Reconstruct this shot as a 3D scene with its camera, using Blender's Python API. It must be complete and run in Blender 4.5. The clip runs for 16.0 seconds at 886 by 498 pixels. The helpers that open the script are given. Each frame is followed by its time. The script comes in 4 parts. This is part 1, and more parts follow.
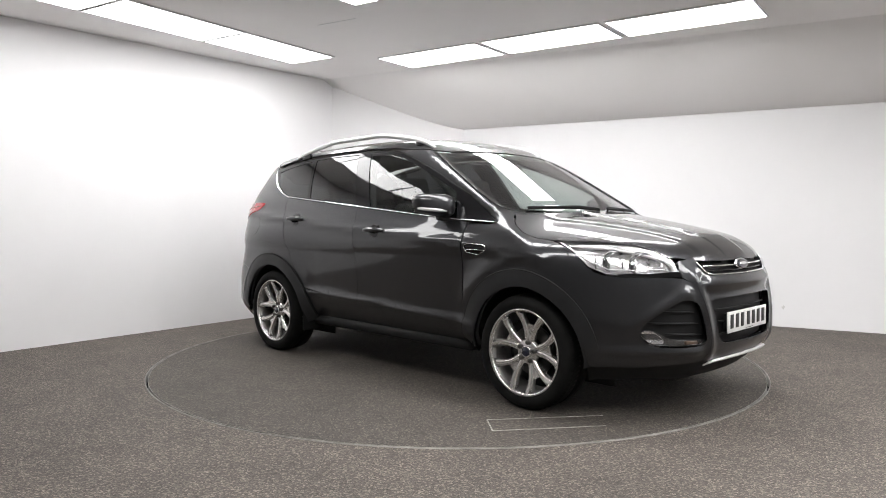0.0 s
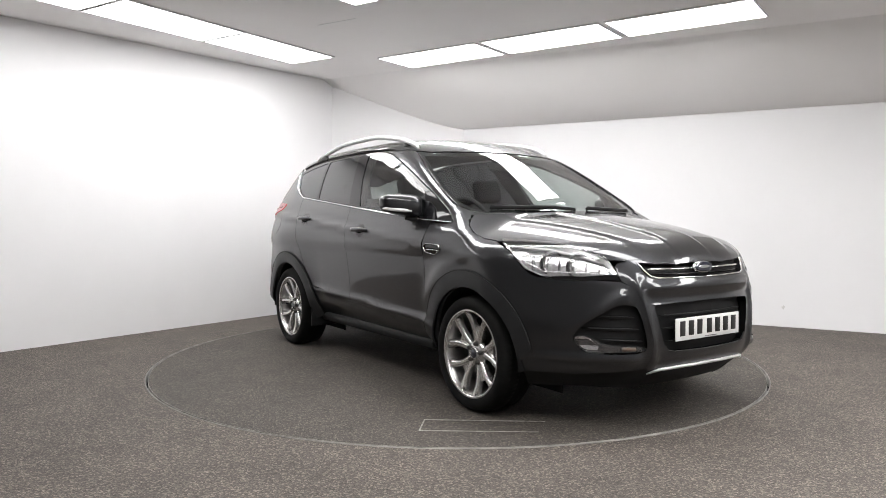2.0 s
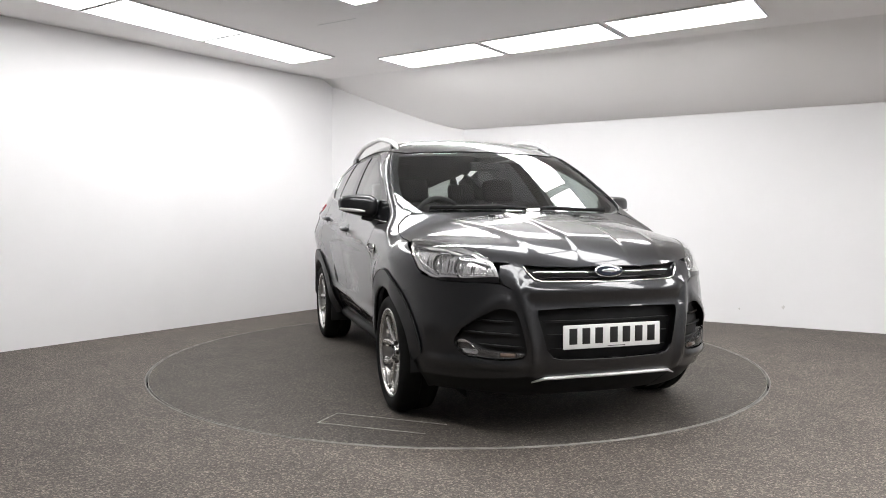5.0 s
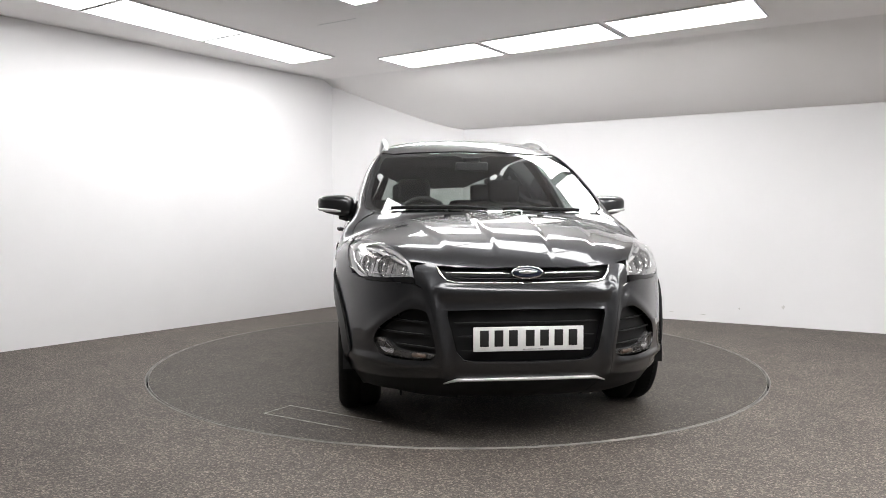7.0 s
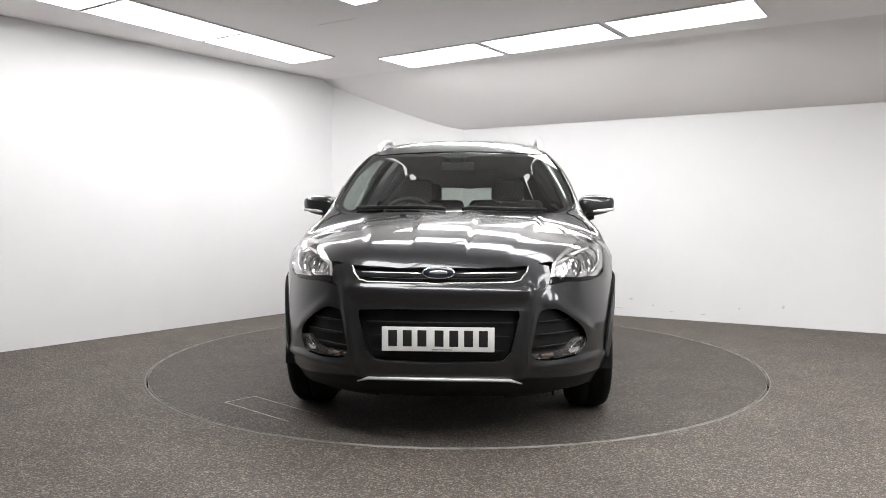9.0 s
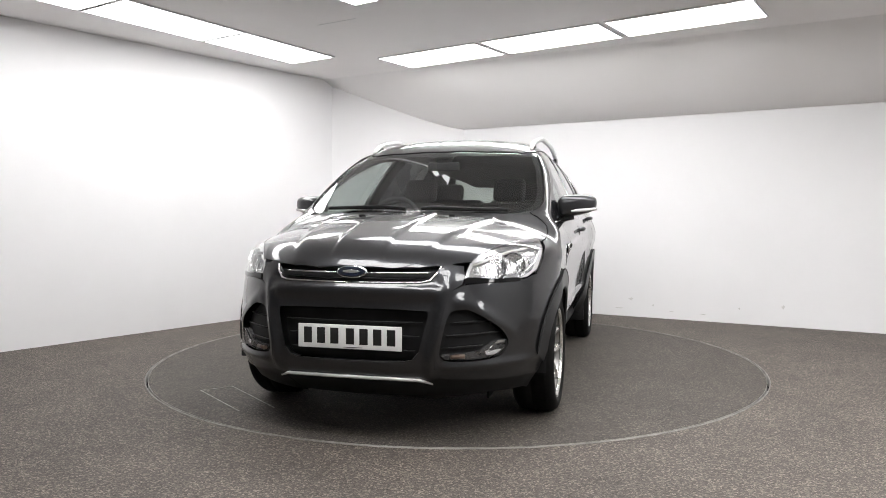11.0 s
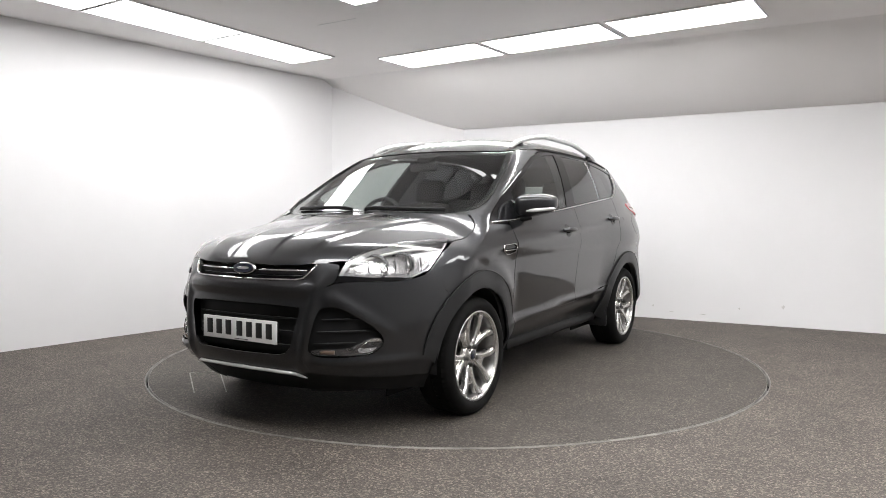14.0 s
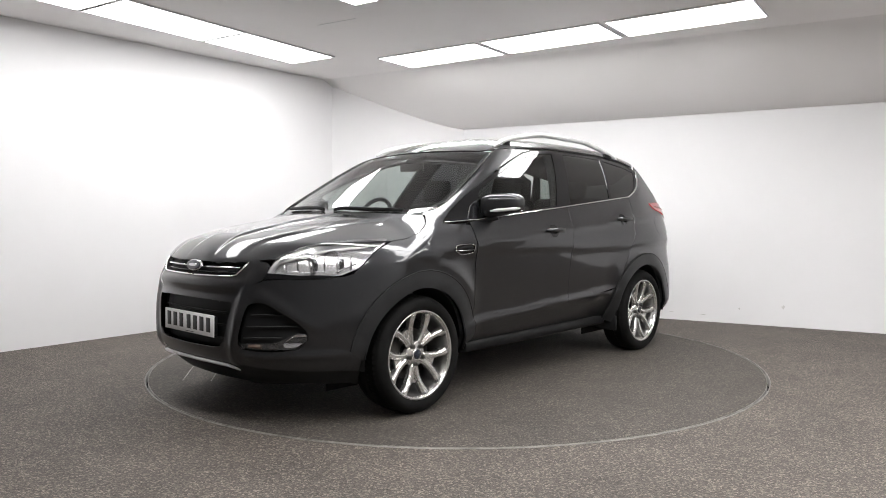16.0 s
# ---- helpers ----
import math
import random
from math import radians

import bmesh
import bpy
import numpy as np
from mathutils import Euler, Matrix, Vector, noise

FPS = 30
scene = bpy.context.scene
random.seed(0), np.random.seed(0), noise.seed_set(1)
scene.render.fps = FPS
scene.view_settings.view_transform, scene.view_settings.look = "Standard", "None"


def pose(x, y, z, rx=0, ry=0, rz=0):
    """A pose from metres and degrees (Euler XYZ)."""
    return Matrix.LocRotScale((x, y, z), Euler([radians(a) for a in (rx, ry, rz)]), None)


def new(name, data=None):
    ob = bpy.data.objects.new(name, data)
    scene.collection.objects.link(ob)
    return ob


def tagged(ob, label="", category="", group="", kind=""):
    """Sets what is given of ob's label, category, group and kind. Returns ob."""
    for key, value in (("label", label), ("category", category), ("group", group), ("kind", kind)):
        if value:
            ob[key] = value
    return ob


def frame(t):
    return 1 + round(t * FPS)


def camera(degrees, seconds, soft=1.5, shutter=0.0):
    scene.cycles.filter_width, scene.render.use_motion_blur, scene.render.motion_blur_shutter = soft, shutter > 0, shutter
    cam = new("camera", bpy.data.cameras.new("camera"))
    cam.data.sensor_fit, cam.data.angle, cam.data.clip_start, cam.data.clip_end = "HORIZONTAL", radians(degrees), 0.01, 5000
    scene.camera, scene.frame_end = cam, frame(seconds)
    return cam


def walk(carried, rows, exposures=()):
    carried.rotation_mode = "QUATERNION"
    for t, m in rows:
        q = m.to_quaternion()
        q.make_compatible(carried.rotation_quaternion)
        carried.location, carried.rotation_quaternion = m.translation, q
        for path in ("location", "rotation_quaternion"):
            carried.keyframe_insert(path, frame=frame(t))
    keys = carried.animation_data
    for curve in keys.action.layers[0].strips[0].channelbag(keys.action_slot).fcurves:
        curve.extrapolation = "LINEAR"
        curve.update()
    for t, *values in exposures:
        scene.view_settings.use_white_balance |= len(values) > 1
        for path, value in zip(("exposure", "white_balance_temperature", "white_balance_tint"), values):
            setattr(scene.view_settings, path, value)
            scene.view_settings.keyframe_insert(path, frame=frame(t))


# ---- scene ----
cam = camera(62.95, 16.0, soft=0.9)
EYE = pose(0.0, -5.838, 1.150, 90 - 2.702, 0, 0.987)
walk(cam, [(0.0, EYE), (16.0, EYE)], [(0.0, 0.0), (16.0, 0.0)])

# ---- light: ceiling panels alone, two rows of them added out of view ----
world = bpy.data.worlds.new("world")
scene.world = world
world.use_nodes = True
world.node_tree.nodes["Background"].inputs[0].default_value = (0.8, 0.85, 0.9, 1)
world.node_tree.nodes["Background"].inputs[1].default_value = 0.02
PANEL_GLOW, PANEL_GLOW_LEFT = 15.0, 10.3


# ---- materials ----
def material(name, base, rough=0.5, metal=0.0, coat=0.0, alpha=1.0, spec=0.5):
    m = bpy.data.materials.new(name)
    m.use_nodes = True
    b = m.node_tree.nodes["Principled BSDF"]
    b.inputs["Base Color"].default_value = (*base, 1)
    b.inputs["Roughness"].default_value = rough
    b.inputs["Metallic"].default_value = metal
    b.inputs["Coat Weight"].default_value = coat
    b.inputs["Coat Roughness"].default_value = 0.03
    b.inputs["Alpha"].default_value = alpha
    b.inputs["Specular IOR Level"].default_value = spec
    return m


def node(m, kind, **sockets):
    n = m.node_tree.nodes.new(kind)
    for k, v in sockets.items():
        n.inputs[k.replace("_", " ")].default_value = v
    return n


def wire(m, a, out, b, inp):
    m.node_tree.links.new(a.outputs[out], b.inputs[inp])


def mottled(name, dark, light, scale, rough, bump_scale=None, bump_strength=0.1, bump_distance=0.002, detail=6, coat=0.0, metal=0.0, wear=None):
    """A surface of two tones at a coarse and a fine scale, with fine relief."""
    m = material(name, light, rough, metal, coat)
    b = m.node_tree.nodes["Principled BSDF"]
    at = node(m, "ShaderNodeTexCoord")
    big = node(m, "ShaderNodeTexNoise", Scale=scale, Detail=detail, Roughness=0.6)
    ramp = node(m, "ShaderNodeValToRGB")
    ramp.color_ramp.elements[0].position, ramp.color_ramp.elements[1].position = 0.35, 0.65
    ramp.color_ramp.elements[0].color, ramp.color_ramp.elements[1].color = (*dark, 1), (*light, 1)
    wire(m, at, "Object", big, "Vector")
    wire(m, big, "Fac", ramp, "Fac")
    wire(m, ramp, "Color", b, "Base Color")
    if bump_scale:
        fine = node(m, "ShaderNodeTexNoise", Scale=bump_scale, Detail=3)
        rise = node(m, "ShaderNodeBump", Strength=bump_strength, Distance=bump_distance)
        wire(m, at, "Object", fine, "Vector")
        wire(m, fine, "Fac", rise, "Height")
        wire(m, rise, "Normal", b, "Normal")
    return m


def chippings(name, tone):
    """Resin-bound stone chippings: grains of several greys, worn patches at a larger scale."""
    m = material(name, (0.2, 0.2, 0.2), 0.75)
    b = m.node_tree.nodes["Principled BSDF"]
    at = node(m, "ShaderNodeTexCoord")
    grain = node(m, "ShaderNodeTexVoronoi", Scale=140.0)
    fine = node(m, "ShaderNodeTexNoise", Scale=320.0, Detail=3.0)
    patch_ = node(m, "ShaderNodeTexNoise", Scale=2.2, Detail=9.0, Roughness=0.72)
    ramp = node(m, "ShaderNodeValToRGB")
    el = ramp.color_ramp.elements
    el[0].position, el[0].color = 0.0, (*[0.42 * c for c in tone], 1)
    el[1].position, el[1].color = 1.0, (*[2.5 * c for c in tone], 1)
    e = el.new(0.55)
    e.color = (*[0.78 * c for c in tone], 1)
    e = el.new(0.86)
    e.color = (*[1.5 * c for c in tone], 1)
    sep = node(m, "ShaderNodeSeparateColor")
    wire(m, at, "Object", grain, "Vector")
    wire(m, at, "Object", fine, "Vector")
    wire(m, at, "Object", patch_, "Vector")
    wire(m, grain, "Color", sep, "Color")
    wire(m, sep, "Red", ramp, "Fac")
    span = node(m, "ShaderNodeMapRange")
    span.inputs["From Min"].default_value, span.inputs["From Max"].default_value = 0.3, 0.7
    span.inputs["To Min"].default_value, span.inputs["To Max"].default_value = 0.74, 1.22
    wire(m, patch_, "Fac", span, "Value")
    mix = node(m, "ShaderNodeMix")
    mix.data_type, mix.blend_type = "RGBA", "MULTIPLY"
    mix.inputs[0].default_value = 1.0
    m.node_tree.links.new(ramp.outputs["Color"], mix.inputs[6])
    m.node_tree.links.new(span.outputs["Result"], mix.inputs[7])
    m.node_tree.links.new(mix.outputs[2], b.inputs["Base Color"])
    add = node(m, "ShaderNodeMath")
    wire(m, grain, "Distance", add, 0)
    m.node_tree.links.new(fine.outputs["Fac"], add.inputs[1])
    rise = node(m, "ShaderNodeBump", Strength=0.5, Distance=0.003)
    wire(m, add, "Value", rise, "Height")
    wire(m, rise, "Normal", b, "Normal")
    return m


FLOOR_MAT = chippings("floor_chippings", (0.096, 0.081, 0.069))
DISC_MAT = chippings("turntable_chippings", (0.069, 0.059, 0.050))
WALL_MAT = mottled("wall_paint", (0.79, 0.785, 0.795), (0.82, 0.815, 0.825), 0.9, 0.75, 60, 0.06, 0.002)
CEIL_MAT = mottled("ceiling_paint", (0.92, 0.905, 0.898), (0.95, 0.935, 0.928), 0.7, 0.8, 40, 0.06, 0.002)
# unseen rear walls: grey set for bounce light and the car's reflections
REAR_MAT = mottled("rear_bounce_grey", (0.44, 0.44, 0.44), (0.50, 0.50, 0.50), 0.8, 0.8, 60, 0.06, 0.002)
CHALK = mottled("chalk_line", (0.16, 0.15, 0.14), (0.40, 0.39, 0.36), 25, 0.9)
STEEL = mottled("rim_steel", (0.10, 0.095, 0.088), (0.24, 0.23, 0.21), 7, 0.5, metal=0.4)
GAP = material("gap", (0.01, 0.01, 0.01), 0.9)
SCUFF = mottled("scuff", (0.58, 0.57, 0.56), (0.72, 0.71, 0.70), 30, 0.8)


def glowing(name, strength):
    m = bpy.data.materials.new(name)
    m.use_nodes = True
    m.node_tree.nodes.remove(m.node_tree.nodes["Principled BSDF"])
    e = node(m, "ShaderNodeEmission", Strength=strength)
    e.inputs["Color"].default_value = (1.0, 0.99, 0.985, 1)
    wire(m, e, "Emission", m.node_tree.nodes["Material Output"], "Surface")
    return m


# the left row glows less, only to keep the wall beside it from washing out
GLOW, GLOW_LEFT = glowing("panel_glow", PANEL_GLOW), glowing("dimmed_panel_glow", PANEL_GLOW_LEFT)
WHITE_TRIM = material("panel_frame", (0.78, 0.78, 0.78), 0.4)


# ---- mesh helpers ----
def mesh_of(name, verts, faces, mat, smooth=False):
    me = bpy.data.meshes.new(name)
    me.from_pydata([tuple(map(float, v)) for v in verts], [], faces)
    me.materials.append(mat)
    if smooth:
        me.polygons.foreach_set("use_smooth", [True] * len(me.polygons))
    me.update()
    return me


def part(name, bm, mat, parent=None, label=""):
    """Links a bmesh as one mesh object under a thing or a part."""
    me = bpy.data.meshes.new(name)
    bm.to_mesh(me)
    bm.free()
    me.materials.append(mat)
    ob = new(name, me)
    ob.parent = parent
    return tagged(ob, label)


def put(name, me, parent=None, label=""):
    ob = new(name, me)
    ob.parent = parent
    return tagged(ob, label)


def prism(outline, z0, z1):
    """A bmesh of an outline in plan, from z0 up to z1."""
    bm = bmesh.new()
    lo = [bm.verts.new((x, y, z0)) for x, y in outline]
    hi = [bm.verts.new((x, y, z1)) for x, y in outline]
    bm.faces.new(lo[::-1]), bm.faces.new(hi)
    for i in range(len(lo)):
        j = (i + 1) % len(lo)
        bm.faces.new((lo[i], lo[j], hi[j], hi[i]))
    bmesh.ops.recalc_face_normals(bm, faces=bm.faces)
    return bm


def block(size, at=(0, 0, 0), bevel=0.0, turn=None, seg=2):
    """A bmesh box with rounded edges."""
    bm = bmesh.new()
    bmesh.ops.create_cube(bm, size=1.0)
    bmesh.ops.scale(bm, vec=size, verts=bm.verts)
    if bevel:
        bmesh.ops.bevel(bm, geom=bm.edges[:], offset=bevel, segments=seg, affect="EDGES", profile=0.5)
    m = Matrix.Translation(at) @ (turn or Matrix())
    bmesh.ops.transform(bm, matrix=m, verts=bm.verts)
    if bevel:
        for f in bm.faces:
            f.smooth = True
    return bm


def lathe(profile, n, at=Matrix(), arc=1.0):
    """A bmesh turned about the y axis from (radius, y) pairs."""
    bm = bmesh.new()
    rings = []
    for k in range(n):
        a = 2 * math.pi * arc * k / (n if arc == 1.0 else n - 1)
        rings.append([bm.verts.new(at @ Vector((r * math.cos(a), y, r * math.sin(a)))) for r, y in profile])
    for k in range(n if arc == 1.0 else n - 1):
        a, b = rings[k], rings[(k + 1) % n]
        for i in range(len(profile) - 1):
            f = bm.faces.new((a[i], a[i + 1], b[i + 1], b[i]))
            f.smooth = True
    bmesh.ops.remove_doubles(bm, verts=bm.verts, dist=1e-6)
    bmesh.ops.recalc_face_normals(bm, faces=bm.faces)
    return bm


def tube(points, radius, n=8, flat=1.0, up=(0, 0, 1), ends=1.0):
    """A bmesh pipe along points; flat squeezes it along the up direction."""
    bm = bmesh.new()
    pts = [Vector(p) for p in points]
    rings = []
    for i, p in enumerate(pts):
        way = (pts[min(i + 1, len(pts) - 1)] - pts[max(i - 1, 0)]).normalized()
        sidew = way.cross(Vector(up)).normalized()
        top = sidew.cross(way).normalized()
        r = radius * (ends if i in (0, len(pts) - 1) else 1.0)
        rings.append([bm.verts.new(p + sidew * (r * math.cos(a)) + top * (r * flat * math.sin(a)))
                      for a in (2 * math.pi * k / n for k in range(n))])
    for a, b in zip(rings, rings[1:]):
        for k in range(n):
            f = bm.faces.new((a[k], a[(k + 1) % n], b[(k + 1) % n], b[k]))
            f.smooth = True
    bm.faces.new(rings[0][::-1]), bm.faces.new(rings[-1])
    bmesh.ops.recalc_face_normals(bm, faces=bm.faces)
    return bm


# ---- the room ----
CEILING = 2.80
CORNER_L, CORNER_R = Vector((-1.53, 3.17)), Vector((0.10, 3.40))
LEFT_WAY, RIGHT_WAY = Vector((-0.597, -0.802)), Vector((0.878, -0.479))
PLAN = [CORNER_L, CORNER_R, CORNER_R + RIGHT_WAY * 9.0, Vector((7.0, -6.5)), Vector((3.0, -8.6)), Vector((-3.5, -8.6)), CORNER_L + LEFT_WAY * 9.5]
NAMES = ["wall_end", "wall_right", "wall_right_rear", "wall_rear_right", "wall_rear", "wall_rear_left", "wall_left"]
RING = 2.334

for i, name in enumerate(NAMES):
    a, b = PLAN[i], PLAN[(i + 1) % len(PLAN)]
    way = (b - a).normalized()
    out = Vector((-way.y, way.x))
    if out.dot((a + b) / 2 - Vector((0, -2))) < 0:
        out = -out
    outline = [a, b, b + out * 0.12, a + out * 0.12]
    tagged(part(name, prism(outline, -0.05, CEILING + 0.1), REAR_MAT if "rear" in name else WALL_MAT),
           "unseen pale grey wall added to close the studio at the back" if "rear" in name else "white painted plain studio wall", "wall", kind="structure")

# floor with the round pit of the turntable
N = 192
bm = bmesh.new()
inner = [bm.verts.new((RING * math.cos(2 * math.pi * k / N), RING * math.sin(2 * math.pi * k / N), 0)) for k in range(N)]
wide = [bm.verts.new((11 * math.cos(2 * math.pi * k / N), 11 * math.sin(2 * math.pi * k / N), 0)) for k in range(N)]
deep = [bm.verts.new((v.co.x, v.co.y, -0.06)) for v in inner]
for k in range(N):
    j = (k + 1) % N
    bm.faces.new((inner[k], wide[k], wide[j], inner[j]))
    bm.faces.new((deep[k], inner[k], inner[j], deep[j]))
bmesh.ops.recalc_face_normals(bm, faces=bm.faces)
for f in bm.faces:
    if abs(f.normal.z) > 0.9 and f.normal.z < 0:
        f.normal_flip()
floor = tagged(part("floor", bm, FLOOR_MAT), "grey-brown floor of fine resin-bound stone chippings", "floor", kind="structure")
rim = part("floor_rim", lathe([(RING - 0.005, -0.05), (RING - 0.005, 0.0025), (RING + 0.003, 0.0025), (RING + 0.003, -0.05)], N, Matrix.Rotation(math.pi / 2, 4, "X")), STEEL, floor, "thin dull steel edging ring")

# faint scuffs low on the right-hand wall
for along, z, w, h in ((2.60, 0.085, 0.05, 0.012), (2.93, 0.075, 0.07, 0.010), (2.15, 0.20, 0.05, 0.03), (2.02, 0.09, 0.09, 0.014), (3.72, 0.20, 0.03, 0.035), (2.40, 0.14, 0.025, 0.02), (3.30, 0.16, 0.02, 0.02)):
    at = CORNER_R + RIGHT_WAY * along
    bm = bmesh.new()
    bmesh.ops.create_uvsphere(bm, u_segments=14, v_segments=8, radius=0.5)
    for v in bm.verts:
        v.co = Vector((v.co.x * w * (1 + 0.3 * math.sin(9 * v.co.z)), v.co.y * 0.004, v.co.z * h * (1 + 0.4 * math.sin(7 * v.co.x))))
    bmesh.ops.transform(bm, matrix=Matrix.Translation((at.x, at.y, z)) @ Matrix.Rotation(math.atan2(RIGHT_WAY.y, RIGHT_WAY.x), 4, "Z"), verts=bm.verts)
    tagged(part("wall_scuff", bm, SCUFF), "faint grey scuff mark low on the wall", "scuff", kind="structure")

# flat ceiling, and the slope down to the lower wall
bm = prism([(-12, -12), (12, -12), (12, 6), (-12, 6)], CEILING, CEILING + 0.08)
tagged(part("ceiling", bm, CEIL_MAT), "pale grey painted flat plaster ceiling", "ceiling", kind="structure")
LOW = 2.235
OUT = Vector((0.479, 0.878))
bm = bmesh.new()
rows = []
for k in range(33):
    t = k / 32
    d = 1.12 * (1 - t) - 0.15 * t
    z = LOW + (CEILING - LOW) * (1 - (1 - max(d / 1.12, 0.0)) ** 1.2) ** 1.42 if d > 0 else LOW - 0.04
    rows.append([bm.verts.new((*(CORNER_R + RIGHT_WAY * s - OUT * d), min(z, CEILING + 0.002))) for s in (-3.2, 9.3)])
for a, b in zip(rows, rows[1:]):
    f = bm.faces.new((a[0], b[0], b[1], a[1]))
    f.smooth = True
back = [bm.verts.new((*(CORNER_R + RIGHT_WAY * s + OUT * 0.15), CEILING + 0.05)) for s in (-3.2, 9.3)]
front = [bm.verts.new((*(CORNER_R + RIGHT_WAY * s - OUT * 1.12), CEILING + 0.05)) for s in (-3.2, 9.3)]
near_edge, far_edge = [bm.verts.new(v.co) for v in rows[0]], [bm.verts.new(v.co) for v in rows[-1]]
bm.faces.new((far_edge[0], back[0], back[1], far_edge[1]))
bm.faces.new((back[0], front[0], front[1], back[1]))
bm.faces.new((front[0], near_edge[0], near_edge[1], front[1]))
bmesh.ops.recalc_face_normals(bm, faces=bm.faces)
tagged(part("ceiling_slope", bm, CEIL_MAT), "pale grey plaster ceiling sloping down to a low wall", "ceiling", kind="structure")

# hairline seam in the ceiling
tagged(part("ceiling_seam", block((0.42, 0.004, 0.004), (-1.02, 0.42, CEILING - 0.001), turn=Matrix.Rotation(radians(-31), 4, "Z")), WHITE_TRIM), "thin dark hairline seam in the plaster", "seam", kind="structure")


# ---- ceiling light panels ----
def light_panel(at, way, glow=GLOW):
    """A panel 1.2 by 0.6 m, its corner at `at`, its long side along way."""
    way = Vector(way).normalized()
    side = Vector((way.y, -way.x))
    lamp = new("ceiling_light")
    turn = Matrix(((way.x, side.x, 0, 0), (way.y, side.y, 0, 0), (0, 0, 1, 0), (0, 0, 0, 1)))
    lamp.matrix_basis = Matrix.Translation((at[0], at[1], CEILING)) @ turn
    part("diffuser", block((1.172, 0.572, 0.008), (0.6, 0.3, -0.006)), glow, lamp, "glowing white diffuser")
    bm = bmesh.new()
    for size, pos in (((1.2, 0.012, 0.014), (0.6, 0.006, -0.007)), ((1.2, 0.012, 0.014), (0.6, 0.594, -0.007)),
                      ((0.012, 0.576, 0.014), (0.006, 0.3, -0.007)), ((0.012, 0.576, 0.014), (1.194, 0.3, -0.007))):
        b = block(size, pos)
        me = bpy.data.meshes.new("tmp")
        b.to_mesh(me), b.free()
        bm.from_mesh(me)
        bpy.data.meshes.remove(me)
    part("frame", bm, WHITE_TRIM, lamp)
    return tagged(lamp, "lit white rectangular LED panel flush in the ceiling", "ceiling light", "ceiling light panels")


LEFT_ROW = Vector((-0.520, -0.854))
RIGHT_ROW = Vector((0.833, -0.553))
for k in range(3):      # along the left wall, dimmed; its corner is the one nearest to the wall's far end
    p = Vector((-1.26, 1.77)) + LEFT_ROW * (1.215 * k)
    light_panel(p, LEFT_ROW, GLOW_LEFT)
for k in range(3):      # along the sloping ceiling
    p = Vector((-0.82, 1.83)) + RIGHT_ROW * (1.25 * k)
    p2 = p + Vector((-RIGHT_ROW.y, RIGHT_ROW.x)) * 0.6
    light_panel(p2, RIGHT_ROW)
for k in range(4):      # the middle row, mostly overhead
    light_panel(Vector((-0.79, -0.09)) + RIGHT_ROW * (1.25 * k), RIGHT_ROW)
for k in range(4):      # the row above the camera
    light_panel(Vector((-1.55, -2.35)) + RIGHT_ROW * (1.25 * k), RIGHT_ROW)
for k in range(3):      # a row along the low wall, out of view, added as fill for the right side
    light_panel(Vector((3.7, -1.0)) + RIGHT_ROW * (1.25 * k), RIGHT_ROW)
for k in range(4):      # and a last unseen row between them, added for the same fill
    light_panel(Vector((2.6, -2.4)) + RIGHT_ROW * (1.25 * k), RIGHT_ROW)

TURN = [(t, -46.26 + 5.502 * t) for t in range(0, 17)]

# ---- turntable ----
turntable = new("turntable")
bm = lathe([(0.001, 0.0), (RING - 0.022, 0.0), (RING - 0.022, -0.05), (0.001, -0.05)], N, Matrix.Rotation(math.pi / 2, 4, "X"))
for f in bm.faces:
    f.smooth = False
part("deck", bm, DISC_MAT, turntable)
part("edge_ring", lathe([(RING - 0.0215, -0.05), (RING - 0.0215, 0.002), (RING - 0.0175, 0.002), (RING - 0.0175, -0.05)], N, Matrix.Rotation(math.pi / 2, 4, "X")), STEEL, turntable, "thin worn steel edge ring")
MARK = [Vector((1.925, -0.82)), Vector((1.499 + 0.048, -1.376 + 0.047)), Vector((1.341 + 0.048, -1.24 + 0.047)), Vector((1.80, -0.66))]
for a, b in zip(MARK, MARK[1:]):
    mid, way = (a + b) / 2, b - a
    part("floor_mark", block((way.length, 0.008, 0.002), (mid.x, mid.y, 0.001), turn=Matrix.Rotation(math.atan2(way.y, way.x), 4, "Z")), CHALK, turntable, "thin pale chalk line")
tagged(turntable, "round flush turntable topped with grey-brown chippings", "turntable")

# ---- car materials ----
def car_paint():
    """Dark grey metallic paint: fine flake under a clear coat."""
    m = material("grey_metallic_paint", (0.045, 0.047, 0.050), 0.36, 0.92, 1.0)
    b = m.node_tree.nodes["Principled BSDF"]
    b.inputs["Specular IOR Level"].default_value = 0.0
    at = node(m, "ShaderNodeTexCoord")
    flake = node(m, "ShaderNodeTexNoise", Scale=900.0, Detail=1.0)
    haze = node(m, "ShaderNodeTexNoise", Scale=5.0, Detail=4.0)
    ramp = node(m, "ShaderNodeValToRGB")
    ramp.color_ramp.elements[0].position, ramp.color_ramp.elements[1].position = 0.3, 0.75
    ramp.color_ramp.elements[0].color, ramp.color_ramp.elements[1].color = (0.026, 0.0266, 0.0287, 1), (0.057, 0.0582, 0.0625, 1)
    wire(m, at, "Object", flake, "Vector")
    wire(m, at, "Object", haze, "Vector")
    wire(m, flake, "Fac", ramp, "Fac")
    wire(m, ramp, "Color", b, "Base Color")
    span = node(m, "ShaderNodeMapRange")
    span.inputs["To Min"].default_value, span.inputs["To Max"].default_value = 0.02, 0.05
    wire(m, haze, "Fac", span, "Value")
    wire(m, span, "Result", b, "Coat Roughness")
    return m


